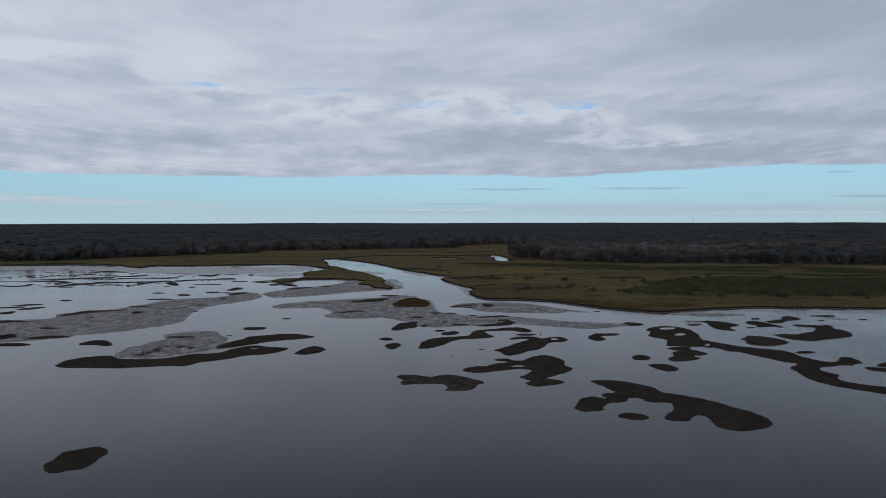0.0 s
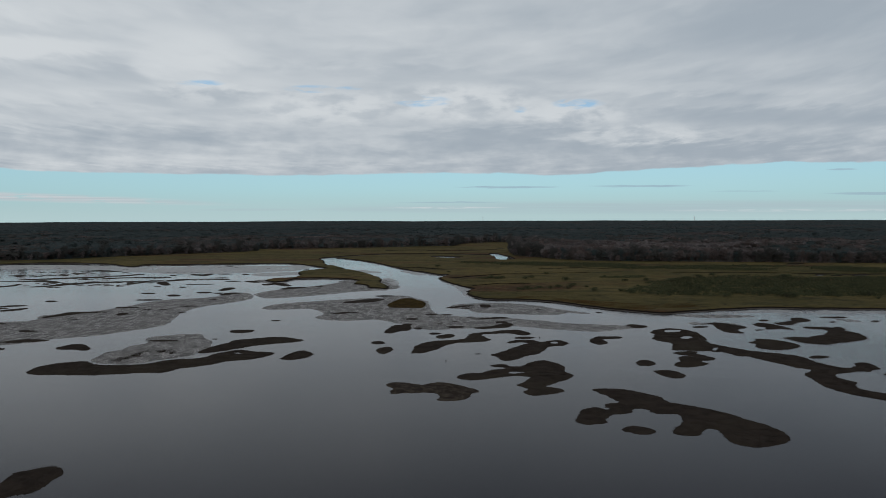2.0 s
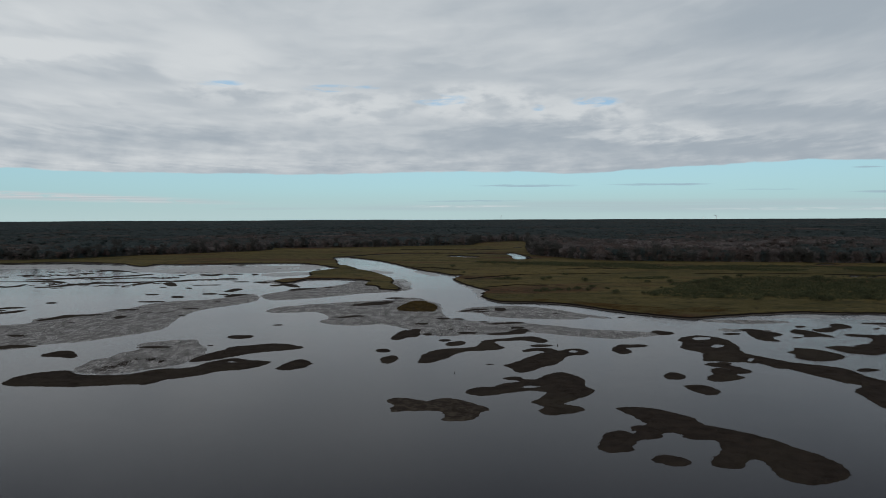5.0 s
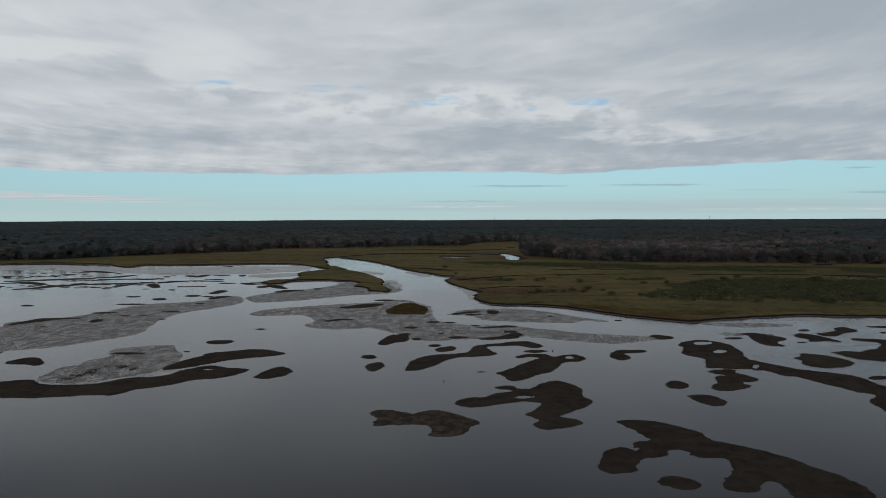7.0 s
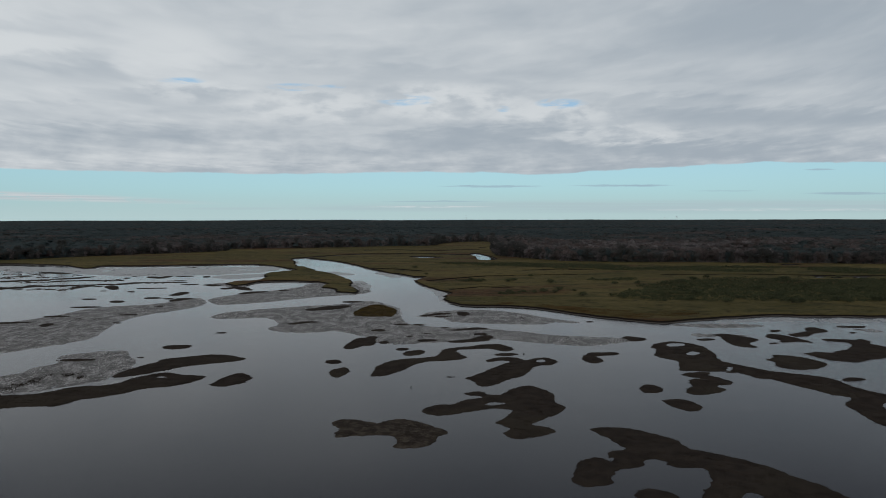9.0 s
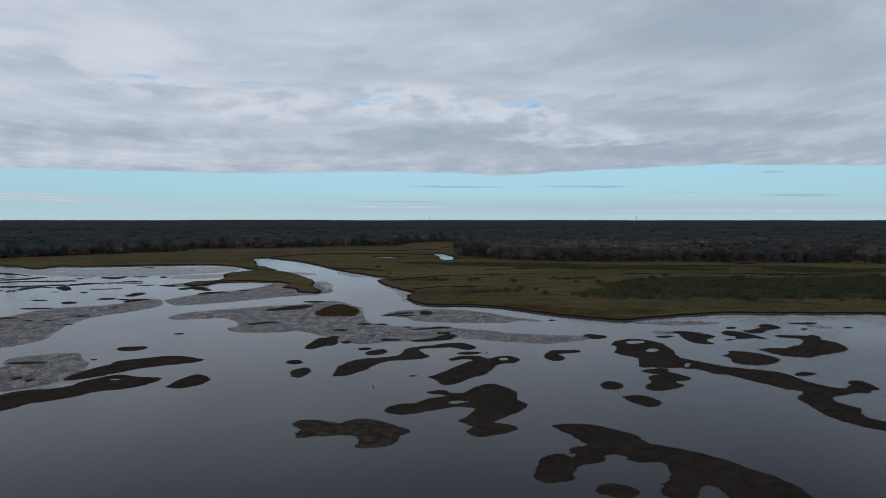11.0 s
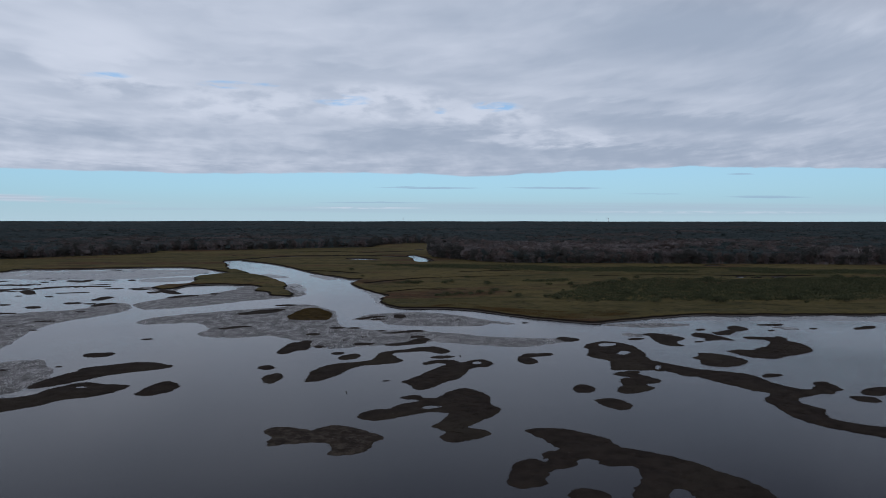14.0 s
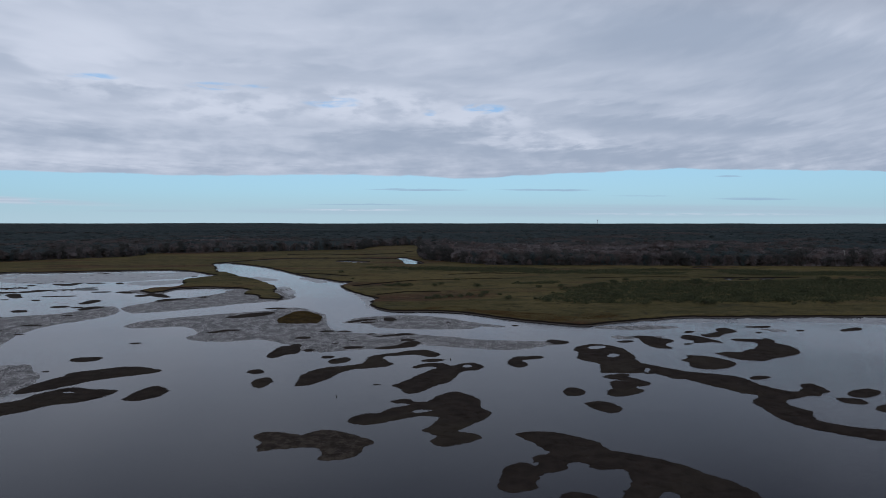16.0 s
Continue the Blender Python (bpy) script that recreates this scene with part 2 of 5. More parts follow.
def mud_material():
    m, t, b, p = material("wet_mud", 0.38, 0.5)
    blot = fuzz(t, p, 0.25, 4.0, 0.6)
    sep = put(t, "ShaderNodeSeparateXYZ", Vector=p)
    ridge = joined(t, sep.outputs[0], calc(t, "MULTIPLY", sep.outputs[1], 0.22))
    base = mixed(t, mapped(t, blot, 0.35, 0.65), (0.120, 0.115, 0.113), (0.235, 0.226, 0.220))
    # streaks and flecks paint in the shading of relief and a whitish wet sheen
    base = mixed(t, mapped(t, fuzz(t, ridge, 0.5, 5.0, 0.75, 0.5), 0.54, 0.66, 0.0, 0.45), base, (0.075, 0.068, 0.064))
    link(t, mixed(t, mapped(t, fuzz(t, ridge, 0.9, 4.0, 0.75), 0.53, 0.63, 0.0, 0.8), base, (0.38, 0.365, 0.35)), b.inputs["Base Color"])
    relief(t, b, fuzz(t, p, 1.5, 4.0), 0.35, 0.1)
    return m


def marsh_material():
    m, t, b, p = material("marsh_grass_cover", 0.95, 0.03)
    sep = put(t, "ShaderNodeSeparateXYZ", Vector=p)
    along = joined(t, calc(t, "MULTIPLY", sep.outputs[0], 0.35), sep.outputs[1])
    wide, mid, fine = fuzz(t, along, 0.016, 4.0, 0.6, 0.4), fuzz(t, along, 0.075, 5.0, 0.65, 0.3), fuzz(t, p, 0.8, 4.0, 0.75)
    c = mixed(t, mapped(t, wide, 0.36, 0.62), (0.077, 0.065, 0.025), (0.122, 0.095, 0.037))
    c = mixed(t, mapped(t, fuzz(t, along, 0.021, 3.0, 0.5), 0.52, 0.66), c, (0.087, 0.046, 0.026))
    c = mixed(t, mapped(t, mid, 0.50, 0.64, 0.0, 0.65), c, (0.042, 0.042, 0.020))
    c = mixed(t, mapped(t, fuzz(t, along, 0.16, 5.0, 0.65, 0.3), 0.55, 0.70, 0.0, 0.5), c, (0.030, 0.025, 0.015))
    c = mixed(t, mapped(t, fuzz(t, along, 0.25, 4.0, 0.6), 0.56, 0.72, 0.0, 0.7), c, (0.121, 0.099, 0.046))
    patch, spot = fuzz(t, p, 0.10, 4.0, 0.6, 0.3), fuzz(t, p, 0.33, 4.0, 0.65)
    c = mixed(t, mapped(t, patch, 0.54, 0.66, 0.0, 0.6), c, (0.034, 0.030, 0.015))
    c = mixed(t, mapped(t, patch, 0.46, 0.34, 0.0, 0.5), c, (0.132, 0.103, 0.046))
    c = mixed(t, mapped(t, spot, 0.56, 0.70, 0.0, 0.75), c, (0.021, 0.018, 0.013))
    c = mixed(t, mapped(t, fine, 0.50, 0.72, 0.0, 0.7), c, (0.025, 0.023, 0.014))
    mud = mixed(t, fuzz(t, p, 0.8, 4.0), (0.055, 0.047, 0.041), (0.11, 0.098, 0.088))
    # dark mud of the bank face, blackened further for the shadow along creeks
    bank = mixed(t, mapped(t, sep.outputs[2], 0.12, 0.28), mud, (0.013, 0.010, 0.008))
    link(t, mixed(t, mapped(t, sep.outputs[2], 0.62, 0.80), bank, c), b.inputs["Base Color"])
    relief(t, b, fine, 0.8, 0.6)
    return m


def leaf_material(name, a, b_):
    m, t, b, p = material(name, 0.9, 0.05)
    own = t.nodes.new("ShaderNodeNewGeometry").outputs["Random Per Island"]
    clump = fuzz(t, p, 0.45, 3.0, 0.6)
    tone = calc(t, "ADD", calc(t, "MULTIPLY", fuzz(t, p, 0.05, 3.0), 0.5), calc(t, "ADD", calc(t, "MULTIPLY", own, 0.28), calc(t, "MULTIPLY", clump, 0.22)))
    link(t, mixed(t, mapped(t, tone, 0.30, 0.70), a, b_), b.inputs["Base Color"])
    relief(t, b, clump, 0.5, 0.6)
    thin = put(t, "ShaderNodeBsdfTranslucent")
    link(t, b.inputs["Base Color"].links[0].from_socket, thin.inputs["Color"])
    both = put(t, "ShaderNodeMixShader", i0=0.42, i1=b.outputs[0], i2=thin.outputs[0])
    link(t, both.outputs[0], t.nodes["Material Output"].inputs[0])
    return m


WATER, BAR, OYSTER, MARSH, MUD = water_material(), bar_material(), oyster_material(), marsh_material(), mud_material()
PALE_BAR = bar_material("pale_bar", 0.7)
THIN_STRAW = straw_material("thin_straw", (0.030, 0.024, 0.017), (0.062, 0.050, 0.035))
DARK_STRAW = straw_material("dark_straw", (0.023, 0.018, 0.0145), (0.046, 0.036, 0.028))
ISLET = straw_material("islet_turf", (0.030, 0.022, 0.013), (0.070, 0.050, 0.026), 0.35)
GOLD_STRAW = straw_material("gold_straw", (0.045, 0.033, 0.012), (0.085, 0.058, 0.022))
FLOOR = straw_material("forest_floor", (0.030, 0.027, 0.022), (0.050, 0.045, 0.036))
OAK = leaf_material("dark_oak_leaves", (0.050, 0.050, 0.048), (0.099, 0.095, 0.089))
# pine green shifted to blue: the haze of distance is in the base colour
HAZY_PINE = leaf_material("hazy_pine_needles", (0.043, 0.056, 0.058), (0.083, 0.102, 0.102))
BARE = leaf_material("bare_grey_twigs", (0.096, 0.084, 0.084), (0.207, 0.182, 0.178))
RUST = leaf_material("rusty_winter_leaves", (0.075, 0.061, 0.058), (0.149, 0.119, 0.111))
BUSH = leaf_material("shrub_leaves", (0.048, 0.054, 0.030), (0.087, 0.093, 0.050))
GLASSWORT = straw_material("red_glasswort", (0.062, 0.042, 0.019), (0.098, 0.064, 0.029), 0.1)
BARK = leaf_material("grey_bark", (0.05, 0.045, 0.04), (0.09, 0.08, 0.07))


# ---- building helpers ----
rng = np.random.default_rng(7)


def mesh_from(name, verts, faces, mats, index=None, smooth=False):
    """A mesh from arrays of vertices and of triangles or quads."""
    verts, faces = np.asarray(verts, np.float32), np.asarray(faces, np.int32)
    me = bpy.data.meshes.new(name)
    n, k = faces.shape
    me.vertices.add(len(verts))
    me.vertices.foreach_set("co", verts.ravel())
    me.loops.add(n * k)
    me.loops.foreach_set("vertex_index", faces.ravel())
    me.polygons.add(n)
    me.polygons.foreach_set("loop_start", np.arange(0, n * k, k, dtype=np.int32))
    for m in mats:
        me.materials.append(m)
    if index is not None:
        me.polygons.foreach_set("material_index", np.asarray(index, np.int32))
    me.polygons.foreach_set("use_smooth", np.full(n, smooth))
    me.update(calc_edges=True)
    me.validate()
    return me


def value_noise(x, y, size, seed=0):
    """Smooth noise in -1..1 over arrays."""
    x, y = np.asarray(x) / size, np.asarray(y) / size
    i, j = np.floor(x).astype(np.int64), np.floor(y).astype(np.int64)
    fx, fy = x - i, y - j
    fx, fy = fx * fx * (3 - 2 * fx), fy * fy * (3 - 2 * fy)

    def h(a, b):
        n = (a * 374761393 + b * 668265263 + seed * 974711) & 0x7FFFFFFF
        n = ((n ^ (n >> 13)) * 1274126177) & 0x7FFFFFFF
        return ((n ^ (n >> 16)) & 0xFFFF) / 32767.5 - 1
    return (h(i, j) * (1 - fx) + h(i + 1, j) * fx) * (1 - fy) + (h(i, j + 1) * (1 - fx) + h(i + 1, j + 1) * fx) * fy


def rough_noise(x, y, size, octaves=3, seed=0):
    return sum(value_noise(x, y, size / 2 ** k, seed + k) * 0.5 ** k for k in range(octaves))


def chain(X, Y, nodes):
    """How far inside a chain of ovals (x, y, half width, half depth, lean) each point lies, in metres; negative outside. An oval shifts by its lean in x for each metre of depth."""
    f = np.full(X.shape, -1e3)
    links = list(zip(nodes[:-1], nodes[1:])) or [(nodes[0], nodes[0])]
    for a, b in links:
        a, b = np.array(a), np.array(b)
        steps = int(np.clip(3.0 * max(abs(a - b)[0] / min(a[2], b[2]), abs(a - b)[1] / min(a[3], b[3])), 1, 24))
        for s in np.linspace(0, 1, steps + 1):
            cx, cy, rx, ry, lean = a + (b - a) * s
            q = np.sqrt(((X - cx - lean * (Y - cy)) / rx) ** 2 + ((Y - cy) / ry) ** 2)
            f = np.maximum(f, (1 - q) * min(rx, ry))
    return f


def sheet(name, xs, ys, Z, keep, mats, index=None, smooth=True):
    """A mesh over a grid of columns xs and rows ys, of the cells that keep names."""
    nx, ny = len(xs), len(ys)
    X, Y = np.meshgrid(xs, ys)
    ids = np.arange(nx * ny).reshape(ny, nx)
    quads = np.stack([ids[:-1, :-1], ids[:-1, 1:], ids[1:, 1:], ids[1:, :-1]], -1)[keep]
    used, inv = np.unique(quads, return_inverse=True)
    verts = np.stack([X.ravel(), Y.ravel(), Z.ravel()], -1)[used]
    return mesh_from(name, verts, inv.reshape(quads.shape), mats, None if index is None else index[keep], smooth)


def cells(F, level):
    return np.maximum.reduce([F[:-1, :-1], F[:-1, 1:], F[1:, 1:], F[1:, :-1]]) > level


def blob(X, Y, chains, holes=(), lines=()):
    """Several chains and outlines in one, less some oval holes."""
    f = np.maximum.reduce([chain(X, Y, c) for c in chains] + [within(X, Y, line) for line in lines])
    for h in holes:
        f = np.minimum(f, -chain(X, Y, [h]))
    return f


def span(chains, pad):
    n = np.array([node for c in chains for node in c])
    wide = n[:, 2] + abs(n[:, 4]) * n[:, 3]
    return (n[:, 0] - wide).min() - pad, (n[:, 0] + wide).max() + pad, (n[:, 1] - n[:, 3]).min() - pad, (n[:, 1] + n[:, 3]).max() + pad


def bank(points):
    """A closed smooth waterline through a few points."""
    return smooth_line(list(points) + [points[0]], per=3)[:-1]


def reach(chains, lines, pad):
    """The stretch of the plan that chains and outlines cover."""
    boxes = [span(chains, pad)] if chains else []
    boxes += [(*(line[:, 0].min() - pad, line[:, 0].max() + pad), *(line[:, 1].min() - pad, line[:, 1].max() + pad)) for line in lines]
    b = np.array(boxes)
    return b[:, 0].min(), b[:, 1].max(), b[:, 2].min(), b[:, 3].max()


def blades(name, x, y, z, tall, wide, mat, per=3):
    """Tufts of narrow upright blades at the points given."""
    n = len(x)
    a = rng.uniform(0, 2 * np.pi, (n, per))
    lean = rng.uniform(0.1, 0.6, (n, per)) * tall
    hgt = tall * rng.uniform(0.6, 1.2, (n, per))
    foot = np.stack([x[:, None] + rng.normal(0, wide, (n, per)), y[:, None] + rng.normal(0, wide, (n, per)), np.repeat(z[:, None], per, 1) - 0.05], -1)
    across = np.stack([np.cos(a), np.sin(a), 0 * a], -1) * wide / 2
    tip = foot + np.stack([-np.sin(a) * lean, np.cos(a) * lean, hgt], -1)
    v = np.stack([foot - across, foot + across, tip], 2).reshape(-1, 3)
    return mesh_from(name, v, np.arange(len(v)).reshape(-1, 3), [mat])


def part(name, me, parent, label=""):
    ob = new(name, me)
    ob.parent = parent
    return tagged(ob, label)


# ---- ground and water ----
def smooth_line(points, per=6):
    """Catmull-Rom curve through a few points."""
    p = np.array(points, float)
    p = np.vstack([2 * p[0] - p[1], p, 2 * p[-1] - p[-2]])
    out = []
    for k in range(1, len(p) - 2):
        for s in np.arange(per) / per:
            a, b, c, d = p[k - 1:k + 3]
            out.append(0.5 * (2 * b + (c - a) * s + (2 * a - 5 * b + 4 * c - d) * s ** 2 + (3 * b - a - 3 * c + d) * s ** 3))
    return np.array(out + [p[-2]])


def within(X, Y, line):
    """Signed distance to a closed line, positive inside."""
    best, inside = np.full(X.shape, 1e9), np.zeros(X.shape, bool)
    for (ax, ay), (bx, by) in zip(line, np.roll(line, -1, 0)):
        dx, dy = bx - ax, by - ay
        s = np.clip(((X - ax) * dx + (Y - ay) * dy) / (dx * dx + dy * dy + 1e-9), 0, 1)
        best = np.minimum(best, (X - ax - s * dx) ** 2 + (Y - ay - s * dy) ** 2)
        if ay != by:
            inside ^= ((ay > Y) != (by > Y)) & (X < ax + (Y - ay) / (by - ay) * dx)
    return np.sqrt(best) * np.where(inside, 1, -1)


SHORE = smooth_line([(-452.8, 598.6), (-384.5, 606.9), (-344.9, 626.5), (-283.1, 605), (-244, 565.8), (-240.8, 593.6), (-212.5, 591), (-155.2, 600.6), (-118.9, 597.2), (-93.8, 565.7), (-78.9, 544.4), (-93.7, 627.1), (-103.6, 673.7), (-95.1, 687.8), (-68.2, 651.1), (-45.7, 605.9), (-11.2, 510.8), (-1.2, 495.2), (9.2, 473.9), (16.1, 468.8), (9.8, 444.1), (12.9, 419.5), (18.5, 398.6), (23.1, 382.6), (26.0, 374.4), (22.6, 360.1), (22.2, 342.4), (25.7, 332.7), (32.6, 326.0), (55.3, 320.5), (74, 295.5), (85.8, 283.1), (96.7, 275.2), (109.2, 278.9), (123.7, 283.5), (144.3, 288.9), (173.2, 285), (201, 281.3), (242.3, 274.8)])
SHORE = np.vstack([[-6000, 560], [-900, 585], SHORE, [330, 262], [900, 225], [6000, 150], [6000, 6000], [-6000, 6000]])
WOOD_WEST = [(-489.9, 648.5), (-410.8, 649.4), (-364.2, 662.3), (-329.6, 706.9), (-285.2, 745.9), (-207.9, 813.8), (-218.7, 875.3), (-114.5, 896), (-7.4, 937.1), (41.6, 950.3), (63.6, 1034.4), (125.1, 1101.7), (143, 1072.6)]
WOOD_EAST = [(107.6, 805.7), (98, 693.9), (113.3, 661.3), (133.4, 622), (155.5, 602.8), (275.2, 575.2), (394.5, 548.8), (489.1, 525.8)]
WOOD = np.vstack([[-6000, 560], [-800, 620], smooth_line(WOOD_WEST, per=3), smooth_line(WOOD_EAST, per=3), [900, 440], [6000, 250], [6000, 6000], [-6000, 6000]])
SPITS = [[(-70.4, 531.7, 6.4, 18.6, -0.12), (-77.5, 551.5, 4.8, 20, -0.13)]]
SPIT_BANK = smooth_line([(-103.2, 435.4), (-99.6, 448.4), (-89.5, 450.7), (-86.5, 468.9), (-91.9, 490), (-92.3, 507.9), (-84.2, 521.3), (-74.1, 535.3), (-60.5, 523.4), (-46.7, 497.9), (-34.3, 462.6), (-28, 436.2), (-28.1, 416.6), (-22, 392.6), (-22.2, 378.2), (-27.3, 382.6), (-32.7, 385.9), (-36.8, 402.8), (-43.2, 409.4), (-42.6, 429.6), (-49.7, 440.6), (-60.8, 445.4), (-73.2, 450.5), (-85, 444.9), (-88.6, 428.7), (-95.5, 423.3), (-103.2, 435.4)], per=3)
POOLS = [[(78.4, 738.5, 4.8, 14.3, 0.11), (79.4, 700.7, 5.1, 29.5, 0.12), (80.6, 665, 8.2, 31, 0.12), (85.3, 646.9, 3.1, 9.2, 0.14)], [(16.9, 692, 8.3, 12.6, 0.03), (31.2, 680.1, 9.3, 12.2, 0.05)], [(102.4, 877.8, 5.2, 13.6, 0.12)], [(260.4, 536.6, 6.1, 10.2, 0.52)], [(314.6, 553.4, 7.2, 9.1, 0.6)], [(268.2, 445.6, 2.8, 6.1, 0.65)], [(275, 439.1, 2.8, 5.2, 0.68)], [(292.4, 441.6, 3.2, 6.4, 0.72)]]
CREEKS = [[(-95.2, 681.3, 2.2, 8.2, -0.15), (-79.6, 707.7, 4.6, 7.9, -0.12), (-59.1, 731, 5.9, 8.4, -0.09), (-30.6, 749.8, 6.1, 7.8, -0.05), (29.8, 743.9, 6, 7.7, 0.04), (80.8, 712.4, 5.8, 7.1, 0.12)], [(-42.5, 831.4, 4.1, 6.9, -0.06), (-7.5, 834.8, 6.8, 7, -0.01), (39, 809.6, 6.6, 6.6, 0.05), (88.6, 839.2, 6.8, 7.1, 0.11)], [(18, 439.3, 1.4, 3.2, 0.04), (32.8, 453, 2.8, 3.1, 0.07), (56.3, 469.1, 3.7, 2.9, 0.12), (83.3, 473.3, 3.7, 3, 0.19), (114.3, 475, 3.8, 2.6, 0.26)], [(178, 469.7, 3.7, 2.5, 0.41), (225, 470.2, 4.5, 2.6, 0.51), (264.8, 458.2, 4.4, 3.6, 0.62), (290, 449.9, 5, 3.9, 0.7), (320.2, 449.4, 5.1, 3.5, 0.77)], [(28.1, 388.3, 1.5, 2.2, 0.07), (44.7, 401.3, 2.5, 1.8, 0.12), (59.8, 397.2, 2.5, 1.7, 0.16)], [(91.1, 515.1, 3.3, 3.1, 0.19), (118.1, 523.3, 4.2, 3.2, 0.24), (144.2, 510.5, 4.1, 3, 0.3)], [(12.8, 516.6, 2.5, 3, 0.02), (-3.8, 533.8, 3.4, 3.3, -0.01), (-29.9, 547.1, 3.5, 2.9, -0.06)]]


def spread(a, b, first, growth, most):
    """Coordinates from a to b whose steps grow."""
    out, step = [a], first
    while out[-1] < b:
        out.append(out[-1] + step)
        step = min(step * growth, most)
    return np.array(out)


def far_rise(X, Y):
    """How far the land climbs towards the horizon."""
    return 17.0 + 1.6 * rough_noise(np.arctan2(X, Y) * 1000, Y * 0 + 3.0, 90.0, 3, 9)


def ground_height(X, Y):
    f = within(X, Y, SHORE)
    for s in SPITS:
        f = np.maximum(f, chain(X, Y, s))
    f = np.maximum(f, within(X, Y, SPIT_BANK[:-1]))
    f = f + rough_noise(X, Y, 7.0, 3, 3) * 0.8
    for s in POOLS:
        f = np.minimum(f, -1.5 * chain(X, Y, s) - 0.3)
    edge = f + 1.2 + 1.6 * rough_noise(X, Y, 24.0, 2, 15)
    top = 0.95 + 0.12 * rough_noise(X, Y, 9.0, 3, 11) + 0.10 * rough_noise(X, Y, 60.0, 2, 5)
    for c in CREEKS:
        w = chain(X, Y, c)
        top = top - 0.80 * np.clip(0.6 + w / 1.6, 0, 1)
    z = np.where(f > 0, top * (1 - np.exp(-np.maximum(f, 0) / 0.45)), np.maximum(f * 0.25, -0.9))
    z = np.maximum(z, np.where(edge > 0, np.minimum(0.05 * edge, 0.09), -0.9))
    wood = within(X, Y, WOOD)
    far = np.clip((np.hypot(X, Y) - 1300) / 3400, 0, 1)
    return z + np.where(wood > 0, 0.4 * np.clip(wood / 30, 0, 1) + far_rise(X, Y) * far * far * (3 - 2 * far), 0), wood


def ground():
    xs = np.concatenate([-spread(470, 6000, 2.5, 1.12, 400)[::-1][:-1], np.arange(-470, 260, 1.25), spread(260, 6000, 2.0, 1.12, 400)])
    ys = np.concatenate([-spread(-255, 5200, 6.0, 1.25, 500)[::-1][:-1], np.arange(255, 420, 1.1), spread(420, 1150, 1.2, 1.008, 8.0)[:-1], spread(1155, 5200, 8.0, 1.06, 120)])
    X, Y = np.meshgrid(xs, ys)
    Z, wood = ground_height(X, Y)
    keep = np.ones((len(ys) - 1, len(xs) - 1), bool)
    index = (wood[:-1, :-1] > 4).astype(int)
    ob = new("ground", sheet("ground", xs, ys, Z, keep, [MARSH, FLOOR], index))
    return tagged(ob, "flat salt marsh of olive and gold grass with muddy banks", "ground", kind="structure")


ground()
plane = bmesh.new()
bmesh.ops.create_grid(plane, x_segments=8, y_segments=8, size=5200)
me = bpy.data.meshes.new("water")
plane.to_mesh(me)
me.materials.append(WATER)
tagged(new("water", me), "calm grey estuary water reflecting the cloudy sky", "water", kind="structure")


# ---- bars and beds in the shallows ----
def islet(chains=(), holes=(), outlines=(), label="", grass=DARK_STRAW, base=BAR, tall=0.11, rise=0.2, group="dark mud bars", name="mud_bar", thick=26.0, slope=0.6):
    """A low bar that rises out of the water, ragged at its edge, with short grass on it."""
    lines = [bank(o) for o in outlines]
    x0, x1, y0, y1 = reach(chains, lines, 2.0)
    far = math.hypot((x0 + x1) / 2, (y0 + y1) / 2 - 20)
    step = max(0.22, far * 0.0016)
    xs, ys = np.arange(x0, x1 + step, step), np.arange(y0, y1 + step, step * 1.5)
    X, Y = np.meshgrid(xs, ys)
    fray = min([0.34] + [0.14 * node[2] for c in chains for node in c])
    F = blob(X, Y, chains, holes, lines) + fray * (0.8 * rough_noise(X, Y, 2.2, 2, 21) + 0.3 * rough_noise(X, Y, 0.9, 2, 27)) + 0.26 * value_noise(X, Y, 0.45, 29) + 0.16
    Z = np.where(F > 0, rise * (1 - np.exp(-F / slope)) + 0.045 * rough_noise(X, Y, 0.9, 2, 5) * np.clip(F, 0, 1), np.maximum(F * 0.4, -0.5))
    ob = new(name, sheet(name, xs, ys, Z, cells(F, -1.0), [base]))
    tagged(ob, label, "mud bar", group)
    dense = thick * min(1.0, (170 / far) ** 2)
    n = int(dense * (x1 - x0) * (y1 - y0))
    px, py = rng.uniform(x0, x1, n), rng.uniform(y0, y1, n)
    g = blob(px, py, chains, holes, lines) + fray * (0.8 * rough_noise(px, py, 2.2, 2, 21) + 0.3 * rough_noise(px, py, 0.9, 2, 27)) + 0.15 + rng.normal(0, 0.16, n)
    ok = g > 0
    if ok.sum() > 6:
        pz = rise * (1 - np.exp(-np.maximum(g[ok], 0) / slope)) - 0.02
        tuft = part("grass", blades("grass", px[ok], py[ok], pz, tall, max(0.08, far * 0.0007), grass), ob)
        tagged(tuft, "short bristly grass", kind="stuff")
    return ob


